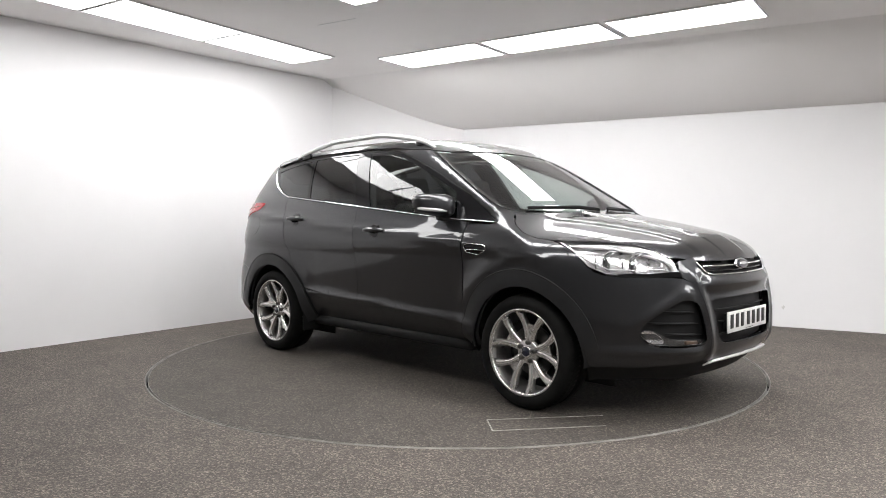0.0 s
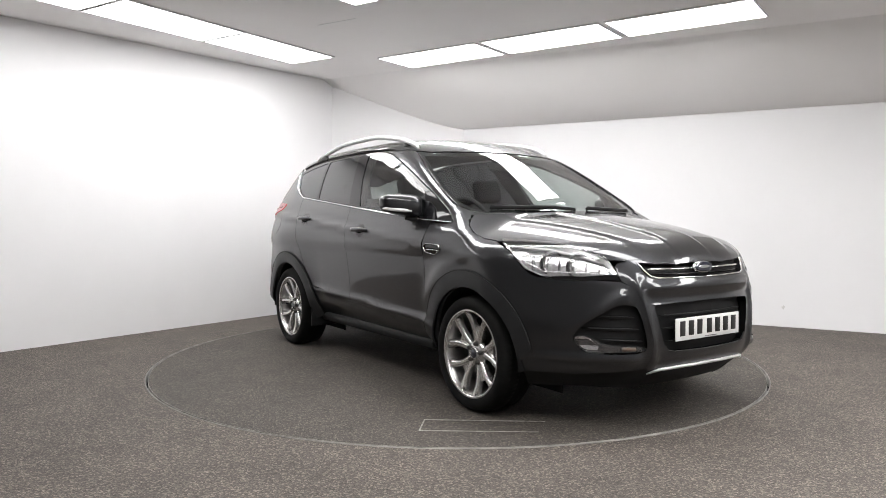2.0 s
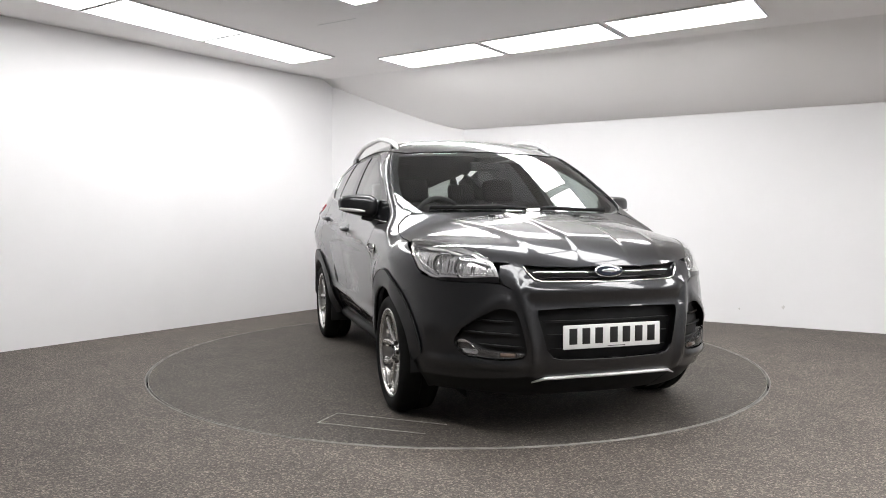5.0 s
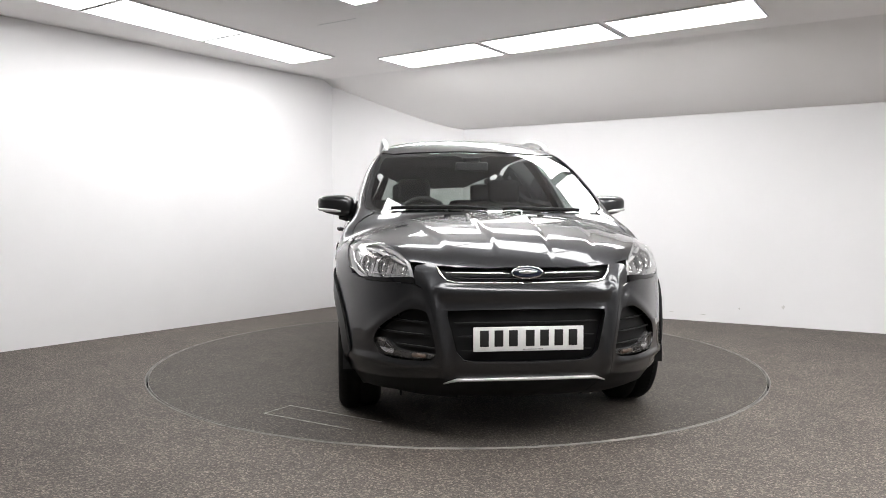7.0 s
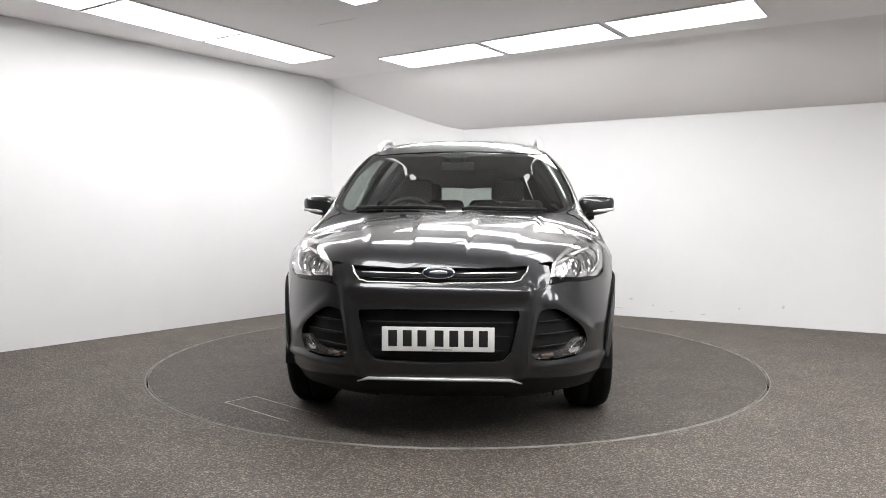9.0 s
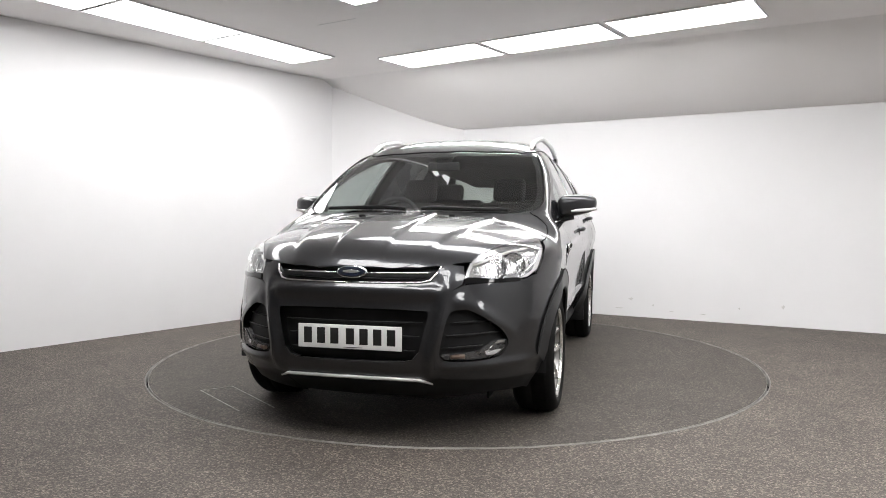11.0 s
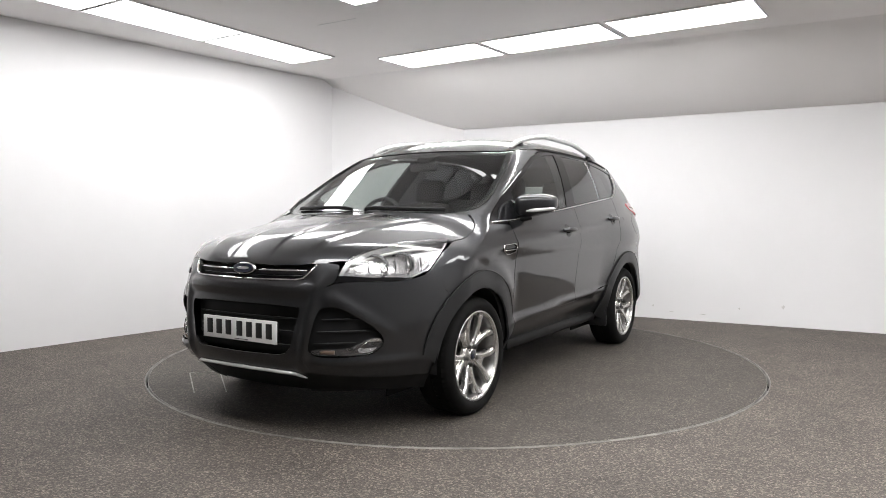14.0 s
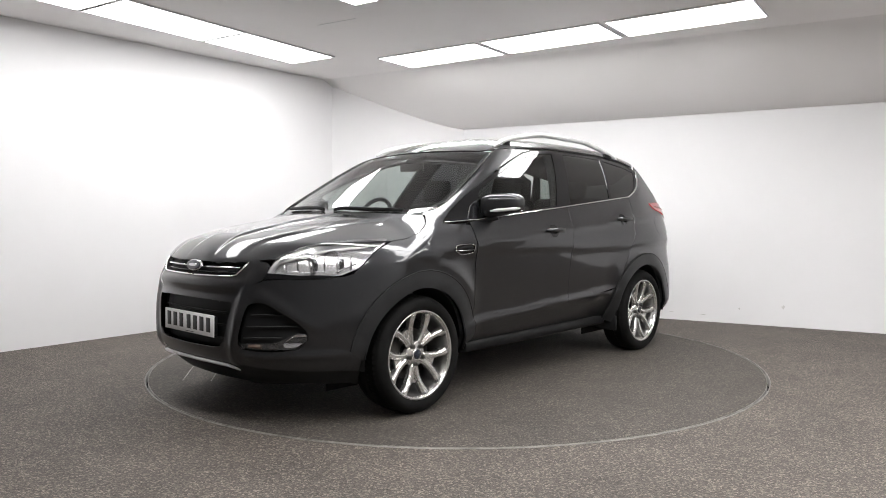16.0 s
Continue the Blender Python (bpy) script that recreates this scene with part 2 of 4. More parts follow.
def glazing(name, tint):
    """Clear or tinted pane: lets light through by its tint, mirrors by its angle."""
    m = bpy.data.materials.new(name)
    m.use_nodes = True
    t = m.node_tree
    t.nodes.remove(t.nodes["Principled BSDF"])
    clear = node(m, "ShaderNodeBsdfTransparent")
    clear.inputs["Color"].default_value = (*tint, 1)
    gloss = node(m, "ShaderNodeBsdfGlossy", Roughness=0.01)
    gloss.inputs["Color"].default_value = (1, 1, 1, 1)
    face = node(m, "ShaderNodeLayerWeight", Blend=0.5)
    curve = node(m, "ShaderNodeMath")
    curve.operation, curve.inputs[1].default_value = "POWER", 4.5
    sheen = node(m, "ShaderNodeMath")
    sheen.operation, sheen.inputs[1].default_value, sheen.inputs[2].default_value = "MULTIPLY_ADD", 0.92, 0.055
    mix = node(m, "ShaderNodeMixShader")
    wire(m, face, "Facing", curve, 0)
    wire(m, curve, "Value", sheen, 0)
    wire(m, sheen, "Value", mix, "Fac")
    t.links.new(clear.outputs[0], mix.inputs[1])
    t.links.new(gloss.outputs[0], mix.inputs[2])
    t.links.new(mix.outputs[0], t.nodes["Material Output"].inputs["Surface"])
    return m


PAINT = car_paint()
PLASTIC = mottled("black_plastic", (0.008, 0.008, 0.0085), (0.014, 0.014, 0.0145), 6, 0.5, 350, 0.15, 0.001)
TRIM = mottled("grey_arch_plastic", (0.013, 0.0133, 0.014), (0.021, 0.0214, 0.0225), 5, 0.34, 350, 0.1, 0.001)
GLOSS = material("gloss_black", (0.007, 0.007, 0.008), 0.06, 0, 0.0, spec=0.4)
DARK = mottled("cabin_fabric", (0.012, 0.012, 0.013), (0.028, 0.028, 0.029), 30, 0.9)
LINING = mottled("headlining", (0.13, 0.128, 0.12), (0.18, 0.176, 0.166), 12, 0.9)
CHROME = material("chrome", (0.78, 0.78, 0.78), 0.10, 1.0)
SATIN = mottled("satin_silver", (0.62, 0.62, 0.62), (0.72, 0.72, 0.72), 14, 0.32, metal=0.45)
ALLOY = mottled("alloy_silver", (0.60, 0.59, 0.575), (0.74, 0.73, 0.71), 9, 0.24, metal=0.88, coat=0.4)
BARREL = mottled("rim_barrel", (0.30, 0.295, 0.29), (0.42, 0.41, 0.40), 9, 0.3, metal=0.85)
BRAKE = mottled("brake_iron", (0.03, 0.03, 0.03), (0.07, 0.065, 0.06), 12, 0.5, metal=0.6)
RUBBER = mottled("tyre_rubber", (0.005, 0.005, 0.005), (0.009, 0.0088, 0.0085), 9, 0.7, 120, 0.2, 0.001)
GLASS = glazing("clear_glass", (0.83, 0.88, 0.86))
SIDE_GLASS = glazing("side_glass", (0.50, 0.55, 0.53))
PRIVACY = glazing("privacy_glass", (0.05, 0.052, 0.055))
REAR_GLASS = glazing("rear_glass", (0.38, 0.41, 0.39))
LENS = glazing("lamp_lens", (0.95, 0.95, 0.95))
BOWL = mottled("lamp_reflector", (0.76, 0.76, 0.77), (0.88, 0.88, 0.89), 25, 0.2, metal=0.6)
SMOKE = mottled("lamp_shadow", (0.07, 0.07, 0.072), (0.16, 0.16, 0.165), 30, 0.2, metal=0.7)
HOUSING = mottled("lamp_housing", (0.55, 0.55, 0.56), (0.75, 0.75, 0.76), 40, 0.2, metal=0.8)
RED = material("red_lens", (0.34, 0.014, 0.020), 0.12, 0, 0.8)
AMBER = material("amber_bulb", (0.11, 0.075, 0.055), 0.3)
PLATE = mottled("plate_white", (0.74, 0.74, 0.73), (0.80, 0.80, 0.79), 20, 0.35)
INK = material("plate_black", (0.012, 0.012, 0.012), 0.4)
BADGE = material("badge_blue", (0.003, 0.007, 0.022), 0.12, 0, 1.0)
CLEAR_GREY = material("indicator_lens", (0.60, 0.60, 0.60), 0.15, 0, 1.0)

for m, level in ((PLASTIC, 0.2), (TRIM, 0.3), (RUBBER, 0.12), (DARK, 0.2)):
    m.node_tree.nodes["Principled BSDF"].inputs["Specular IOR Level"].default_value = level

# ---- the car's skin as a smooth field, in metres: x forward, y to its left, z up ----
def spline(xs, ys):
    """A smooth interpolating curve (monotone cubic)."""
    xs, ys = np.array(xs, float), np.array(ys, float)
    h, d = np.diff(xs), np.diff(ys) / np.diff(xs)
    m = np.concatenate([[d[0]], (d[:-1] + d[1:]) / 2, [d[-1]]])
    for i in range(len(d)):
        for j in (i, i + 1):
            m[j] = 0 if m[j] * d[i] <= 0 else np.sign(d[i]) * min(abs(m[j]), 3 * abs(d[i]))

    def f(x):
        x = np.asarray(x, float)
        i = np.clip(np.searchsorted(xs, x) - 1, 0, len(h) - 1)
        t = np.clip((x - xs[i]) / h[i], 0, 1)
        lo, hi = np.minimum(x - xs[0], 0), np.maximum(x - xs[-1], 0)
        return ((2 * t**3 - 3 * t**2 + 1) * ys[i] + (t**3 - 2 * t**2 + t) * h[i] * m[i] + (3 * t**2 - 2 * t**3) * ys[i + 1]
                + (t**3 - t**2) * h[i] * m[i + 1] + lo * m[0] + hi * m[-1])
    return f


def smax(a, b, k):
    """The larger of two fields, rounded over about k metres where they meet."""
    d = np.abs(a - b)
    return np.maximum(a, b) + np.maximum(k - d, 0) ** 2 / (4 * k)


def bump(x, c, w):
    return np.exp(-(((x - c) / w) ** 2))


def step(x, a, b):
    t = np.clip((x - a) / (b - a), 0, 1)
    return t * t * (3 - 2 * t)


WIDTH = spline([0.15, 0.24, 0.32, 0.42, 0.56, 0.74, 0.92, 1.02] + [1.12 + 0.09 * k for k in range(8)],
               [0.86, 0.905, 0.93, 0.938, 0.937, 0.942, 0.943, 0.931] + [0.905 - 0.0240 * k - 0.0031 * k * k for k in range(8)])
NOSE = spline([0.15, 0.24, 0.33, 0.45, 0.60, 0.70, 0.80, 0.88, 0.95, 1.05],
              [2.07, 2.165, 2.262, 2.305, 2.30, 2.285, 2.262, 2.230, 2.178, 2.06])
TAIL = spline([0.15, 0.28, 0.40, 0.60, 0.80, 1.00, 1.15, 1.30, 1.55, 1.70],
              [-2.14, -2.24, -2.28, -2.27, -2.20, -2.15, -2.11, -2.05, -1.90, -1.83])
HOOD = spline([0.9, 1.2, 1.5, 1.8, 2.0, 2.12, 2.22], [1.195, 1.166, 1.130, 1.080, 1.034, 0.995, 0.945])
ROOF = spline([-2.05, -1.7, -1.2, -0.5, 0.0, 0.3, 0.5, 0.7], [1.625, 1.69, 1.738, 1.752, 1.737, 1.702, 1.655, 1.595])


def body(p):
    """Signed field of the car's skin: zero on it, negative inside."""
    x, y, z = p[..., 0], np.abs(p[..., 1]), p[..., 2]
    c = np.minimum(y, 1.0)
    flare = 0.013 * (bump(np.hypot(x - 1.345, z - 0.33), 0.43, 0.09) + bump(np.hypot(x + 1.345, z - 0.33), 0.43, 0.09)) * step(z, 0.2, 0.4) + 0.010 * bump(np.hypot(x - 1.345, z - 0.33), 0.56, 0.05) * step(z, 0.5, 0.7) * step(x, 1.75, 1.55)
    crease = 0.013 * bump(z, 0.965 + 0.075 * (0.85 - x), 0.028) * step(x, 1.5, 0.9) + 0.018 * bump(z, 0.500 - 0.045 * x, 0.024) * step(np.abs(x), 0.98, 0.8)
    tuck = 0.085 * step(z, 0.47 - 0.045 * x, 0.27) * step(np.abs(x), 1.0, 0.85) + 0.09 * step(z, 0.40, 0.20) * step(np.abs(x), 1.62, 1.80)
    tuck = tuck + 0.052 * np.clip((0.94 - z) / 0.45, 0, 1) * step(np.abs(x), 1.15, 0.75)
    hips = 0.03 * bump(x, -1.4, 0.5) * bump(z, 0.98, 0.14)
    plan = -0.012 * step(x, 1.2, 1.8) + 0.13 * step(-x, 1.4, 2.8) + 0.045 * step(x, 0.1, -2.1) * np.clip((z - 1.12) / 0.42, 0, 1.2) + 0.055 * step(x, 0.35, 1.2) * step(z, 1.03, 1.17)
    side = y - (WIDTH(z) + flare + crease + hips - plan - tuck)
    nose = x - (NOSE(z) - 0.184 * c**2 - 0.60 * c**4)
    dome = 0.012 * step(y, 0.60 - 0.22 * (x - 1.1) + 0.02, 0.60 - 0.22 * (x - 1.1) - 0.03) + 0.012 * step(y, 0.215 - 0.06 * (x - 1.1), 0.185 - 0.06 * (x - 1.1))
    hood = z - (HOOD(x) - 0.07 * c**2 - 0.125 * c**4 + dome - 0.012)
    tail = (TAIL(z) + 0.10 * c**2 + 0.32 * c**4) - x
    low = smax(smax(side, nose, 0.10), hood, 0.055)
    low = smax(low, tail, 0.12)
    low = smax(low, 0.19 - z, 0.04)
    screen = (x - (1.275 - (z - 1.161) * 1.80 - 0.27 * c**2)) * 0.5
    roof = z - (ROOF(x) - 0.09 * c**2 - 0.14 * c**4)
    up = smax(smax(side, screen, 0.028), smax(roof, tail, 0.05), 0.10)
    up = smax(up, 0.9 - z, 0.02)
    return -smax(-low, -up, 0.03)


def cast(o, d, far=9.0):
    """Where rays from o along d first meet the skin."""
    o, d = np.broadcast_arrays(np.asarray(o, float), np.asarray(d, float))
    s = np.zeros(o.shape[:-1])
    for _ in range(90):
        f = body(o + s[..., None] * d)
        s = np.minimum(s + np.clip(f, -0.05, 0.2) * 0.6, far)
    return o + s[..., None] * d


SIDE_AX, TOP_AX, FRONT_AX = (0, 1, 0), (0, 0, 1), (1, 0, 0)


def skin_normal(p, relief=None):
    h = 0.004
    field = body if relief is None else lambda q: body(q) - relief(q)
    g = np.stack([field(p + h * e) - field(p - h * e) for e in np.eye(3)], -1)
    return g / np.maximum(np.linalg.norm(g, axis=-1, keepdims=True), 1e-9)


def lift(points, axis):
    """Points slid along an axis, from outside, onto the skin."""
    axis = np.array(axis, float) / np.linalg.norm(axis)
    points = np.array(points, float)
    flat = points - (points @ axis)[:, None] * axis
    return cast(flat + axis * 2.75, -axis)


def snap(points):
    """Points near the skin drawn onto it; others stay."""
    q = np.array(points, float)
    near = np.abs(body(q)) < 0.12
    for _ in range(6):
        q = q - np.where(near, body(q), 0)[:, None] * skin_normal(q) * 0.8
    return q


def sp(*xz):
    return [tuple(v) for v in lift([(x, 0, z) for x, z in xz], SIDE_AX)]


def tp(*xy):
    return [tuple(v) for v in lift([(x, y, 0) for x, y in xy], TOP_AX)]


def fp(*yz):
    return [tuple(v) for v in lift([(0, y, z) for y, z in yz], FRONT_AX)]


def arc(cx, cz, r, a0, a1, n=16):
    return [(cx + r * math.cos(radians(a0 + (a1 - a0) * k / n)), cz + r * math.sin(radians(a0 + (a1 - a0) * k / n))) for k in range(n + 1)]


def rounded(poly, times=2, cut=0.2):
    """An outline with its corners cut again and again."""
    pts = [np.array(p, float) for p in poly]
    for _ in range(times):
        out = []
        for a, b in zip(pts, pts[1:] + pts[:1]):
            out += [a + (b - a) * cut, b - (b - a) * cut]
        pts = out
    return [tuple(p) for p in pts]


def panel(name, outline, axis, mat, parent, off=0.0, thick=0.012, grid=0.035, holes=(), flip=False, label="", inset=0.0, relief=None):
    """A piece of the skin: an outline seen along an axis, laid on the skin, with a turned-in edge of its own."""
    ax = np.array(axis, float) / np.linalg.norm(axis)
    u = np.cross((0, 0, 1), ax) if abs(ax[2]) < 0.9 else np.array((1.0, 0, 0))
    u /= np.linalg.norm(u)
    v = np.cross(ax, u)
    bm = bmesh.new()
    for loop in (snap(outline), *map(snap, holes)):
        vs = [bm.verts.new((float(np.dot(p, u)), float(np.dot(p, v)), 0)) for p in loop]
        for a, b in zip(vs, vs[1:] + vs[:1]):
            bm.edges.new((a, b))
    bmesh.ops.triangle_fill(bm, use_beauty=True, use_dissolve=False, edges=bm.edges[:], normal=(0, 0, 1))
    co = np.array([w.co[:2] for w in bm.verts])
    for k in range(2):
        n = int((co[:, k].max() - co[:, k].min()) / grid)
        for c in np.linspace(co[:, k].min(), co[:, k].max(), n + 2)[1:-1]:
            no = (1, 0, 0) if k == 0 else (0, 1, 0)
            bmesh.ops.bisect_plane(bm, geom=bm.verts[:] + bm.edges[:] + bm.faces[:], dist=1e-6, plane_co=(c, c, 0), plane_no=no)
    bmesh.ops.remove_doubles(bm, verts=bm.verts, dist=2e-5)
    bm.verts.index_update()
    flat = np.array([w.co[:2] for w in bm.verts])
    rims = [(e.verts[0].index, e.verts[1].index) for e in bm.edges if len(e.link_faces) == 1]
    faces = [[w.index for w in (f.verts if f.normal.z >= 0 else reversed(f.verts))] for f in bm.faces]
    bm.free()
    top = lift(flat[:, :1] * u + flat[:, 1:] * v, ax)
    nor = skin_normal(top)
    top = top + nor * off
    if relief is not None:
        top, nor = top + nor * relief(top)[:, None], skin_normal(top, relief)
    verts, normals = [*top], [*nor]
    used, smooth = {}, [True] * len(faces)
    for a, b in rims:
        for w in (a, b):
            if w not in used:
                used[w] = len(verts)
                verts += [top[w], top[w] - nor[w] * thick]
                normals += [nor[w], nor[w]]
        faces.append([used[a], used[b], used[b] + 1, used[a] + 1])
    verts, normals = np.array(verts), np.array(normals)
    if flip:
        verts[:, 1] *= -1
        normals[:, 1] *= -1
        faces = [f[::-1] for f in faces]
    me = mesh_of(name, verts, faces, mat, True)
    me.normals_split_custom_set_from_vertices([tuple(n) for n in normals])
    return put(name, me, parent, label)


def both(outline):
    """An outline given from the middle line out and back, closed over both halves."""
    return list(outline) + [(x, -y, z) for x, y, z in reversed(outline) if abs(y) > 1e-4]


def ridge(name, points, axis, radius, mat, parent, off=0.0, flip=False, flat=0.5, label="", n=6):
    """A strip that runs along the skin."""
    fine = []
    for a, b in zip(points, points[1:]):
        a, b = np.array(a), np.array(b)
        k = max(int(np.linalg.norm(b - a) / 0.05), 1)
        fine += [a + (b - a) * i / k for i in range(k)]
    fine.append(np.array(points[-1]))
    on = lift(fine, axis)
    on = on + skin_normal(on) * off
    if flip:
        on = on * [1, -1, 1]
    return part(name, tube(on, radius, n, flat, ends=0.4), mat, parent, label)


def belt(x):
    return 1.10 + 0.0886 * (1.08 - x)


car = new("car")
tagged(car, "dark grey metallic five-door SUV with silver roof rails", "car")
AX_F, AX_R, HUB, TRACK = 1.345, -1.345, 0.338, 0.918

# ---- middle pieces ----
BONNET = [(2.226, 0, 0), (2.220, 0.2, 0), (2.196, 0.34, 0), (2.155, 0.462, 0), (2.08, 0.580, 0), (1.835, 0.718, 0), (1.51, 0.850, 0), (1.40, 0.858, 0), (1.285, 0.857, 0),
          (1.22, 0.838, 0), (1.18, 0.80, 0), (1.15, 0.755, 0), (1.165, 0.70, 0), (1.23, 0.45, 0), (1.27, 0.2, 0), (1.28, 0, 0)]
bonnet = panel("bonnet", both(BONNET), TOP_AX, PAINT, car, grid=0.02)
SCREEN = [(1.30, 0, 0), (1.29, 0.2, 0), (1.25, 0.45, 0), (1.19, 0.62, 0), (1.12, 0.725, 0), (1.06, 0.770, 0), (0.985, 0.788, 0), (0.85, 0.778, 0), (0.60, 0.733, 0), (0.33, 0.653, 0), (0.40, 0.56, 0), (0.45, 0.3, 0), (0.465, 0, 0)]
windscreen = panel("windscreen", both(SCREEN), TOP_AX, GLASS, car, off=-0.004, thick=0.004, grid=0.05)
windscreen.visible_shadow = False
INNER = [(1.285, 0, 0), (1.275, 0.2, 0), (1.235, 0.45, 0), (1.165, 0.61, 0), (1.10, 0.69, 0), (1.04, 0.73, 0), (0.97, 0.745, 0), (0.85, 0.737, 0), (0.60, 0.692, 0), (0.40, 0.630, 0), (0.435, 0.55, 0), (0.485, 0.3, 0), (0.497, 0.12, 0), (0.53, 0.08, 0), (0.53, 0, 0)]
panel("screen_border", both(SCREEN), TOP_AX, GLOSS, windscreen, off=-0.009, thick=0.002, grid=0.08, holes=[both(INNER)])
ROOF_OUT = [(0.45, 0, 0), (0.435, 0.3, 0), (0.385, 0.56, 0), (0.315, 0.650, 0), (0.10, 0.655, 0), (-0.10, 0.640, 0), (-0.45, 0.622, 0), (-1.1, 0.612, 0), (-1.5, 0.62, 0), (-1.66, 0.64, 0), (-1.82, 0.55, 0), (-1.93, 0.3, 0), (-1.95, 0, 0)]
roof = panel("roof", both(ROOF_OUT), TOP_AX, PAINT, car, grid=0.06)
panel("headlining", both([(x - 0.02, y * 1.01, 0) for x, y, _ in ROOF_OUT]), TOP_AX, LINING, roof, off=-0.022, thick=0.005, grid=0.12, label="grey cloth headlining")

# tailgate with its window
GATE = [(0, 0, 0.80), (0, 0.62, 0.80), (0, 0.72, 1.0), (0, 0.70, 1.25), (0, 0.56, 1.55), (0, 0.50, 1.595), (0, 0, 1.62)]
GATE_PANE = [(0, 0, 1.17), (0, 0.56, 1.19), (0, 0.60, 1.25), (0, 0.50, 1.535), (0, 0, 1.56)]
tailgate = panel("tailgate", both(GATE), (-1, 0, 0), PAINT, car, grid=0.06, holes=[both(GATE_PANE)])
panel("rear_window", both(GATE_PANE), (-1, 0, 0), REAR_GLASS, tailgate, off=-0.006, thick=0.004, grid=0.1, label="dark tinted rear window")

# ---- the front ----
FASCIA = fp((0, 0.812), (0.20, 0.812), (0.395, 0.815), (0.425, 0.85), (0.445, 0.893), (0.480, 0.904), (0.545, 0.892), (0.556, 0.845), (0.545, 0.805), (0.492, 0.77), (0.462, 0.67), (0.425, 0.50), (0.428, 0.40), (0.44, 0.345), (0.385, 0.335), (0, 0.352))
LOW_GRILLE = fp((0, 0.688), (0.25, 0.686), (0.395, 0.678), (0.398, 0.65), (0.355, 0.475), (0.325, 0.437), (0.28, 0.427), (0, 0.423))


def front_relief(p):
    """Lip under the grille, the frame's upright edges, the brow over the fog lamp and the lower lip."""
    y, z = np.abs(p[:, 1]), p[:, 2]
    frame_y = 0.478 - 0.16 * (0.80 - z)
    lip = 0.020 * bump(z, 0.770, 0.032) * step(y, 0.50, 0.40)
    horn = 0.016 * bump(y, frame_y, 0.030) * step(z, 0.30, 0.42) * step(z, 0.87, 0.77)
    hollow = -0.004 * bump(z, 0.705, 0.02) * step(y, 0.46, 0.40)
    brow = 0.705 - 1.05 * np.maximum(y - 0.56, 0) ** 1.2
    rise = 0.011 * bump(z, brow + 0.012, 0.036) * step(y, 0.82, 0.74) * step(y, 0.48, 0.54) * step(z, 0.45, 0.55)
    low = 0.016 * bump(z, 0.402, 0.024) * step(y, 0.93, 0.80) * step(y, 0.42, 0.52)
    return np.maximum(lip, horn) + hollow + rise + low


bumper = panel("front_bumper", both(FASCIA), FRONT_AX, PAINT, car, grid=0.022, holes=[both(LOW_GRILLE)], relief=front_relief, thick=0.035)
grille = panel("lower_grille", both(fp((0, 0.71), (0.42, 0.70), (0.43, 0.62), (0.37, 0.42), (0, 0.40))), FRONT_AX, PLASTIC, car, off=-0.055, thick=0.02, grid=0.06, label="black plastic lower grille")
for z, w in ((0.480, 0.337), (0.552, 0.355), (0.622, 0.374)):
    ridge("slat", fp((-w, z), (-0.2, z), (0, z), (0.2, z), (w, z)), FRONT_AX, 0.007, PLASTIC, grille, off=-0.036, flat=0.7)
ridge("grille_edge", both(fp((0, 0.424), (0.28, 0.428), (0.325, 0.438), (0.36, 0.48))[::-1]), FRONT_AX, 0.007, TRIM, grille, off=-0.006)
UP_GRILLE = fp((0, 0.925), (0.25, 0.920), (0.46, 0.905), (0.43, 0.86), (0.40, 0.823), (0.36, 0.815), (0, 0.811))
upper = panel("upper_grille", both(UP_GRILLE), FRONT_AX, PLASTIC, car, off=-0.03, thick=0.02, grid=0.05, label="black upper grille with chrome bars")
for s in (1, -1):
    ridge("chrome_bar", fp((0.085, 0.861), (0.25, 0.862), (0.40, 0.864)), FRONT_AX, 0.010, CHROME, upper, off=-0.004, flip=s < 0, flat=0.6, label="chrome grille bar")
    ridge("black_bar", fp((0.0, 0.836), (0.2, 0.836), (0.385, 0.84)), FRONT_AX, 0.009, GLOSS, upper, off=-0.010, flip=s < 0, flat=0.6)
    ridge("chrome_surround", fp((0.0, 0.811), (0.36, 0.815), (0.398, 0.824), (0.428, 0.86), (0.442, 0.892)), FRONT_AX, 0.007, CHROME, upper, off=0.004, flip=s < 0, flat=0.8, label="chrome grille surround")


def oval(rx, rz, depth, at, tilt, seg=40):
    """A domed oval facing forward."""
    bm = bmesh.new()
    rings = []
    for k, (s, d) in enumerate(((1.0, 0.0), (1.0, 0.7), (0.93, 0.95), (0.5, 1.0))):
        rings.append([bm.verts.new((d * depth, s * rx * math.cos(2 * math.pi * i / seg), s * rz * math.sin(2 * math.pi * i / seg))) for i in range(seg)])
    for a, b in zip(rings, rings[1:]):
        for i in range(seg):
            f = bm.faces.new((a[i], a[(i + 1) % seg], b[(i + 1) % seg], b[i]))
            f.smooth = True
    bm.faces.new(rings[-1])
    bmesh.ops.recalc_face_normals(bm, faces=bm.faces)
    bmesh.ops.transform(bm, matrix=Matrix.Translation(at) @ Matrix.Rotation(radians(tilt), 4, "Y"), verts=bm.verts)
    return bm


emblem = part("emblem", oval(0.082, 0.033, 0.016, (2.232, 0, 0.861), -14), CHROME, car, "chrome-rimmed blue oval emblem")
part("emblem_face", oval(0.075, 0.027, 0.006, (2.2465, 0, 0.8645), -14), BADGE, emblem, "deep blue oval face")
part("emblem_mark", oval(0.046, 0.009, 0.002, (2.2522, 0, 0.866), -14, 24), CHROME, emblem)

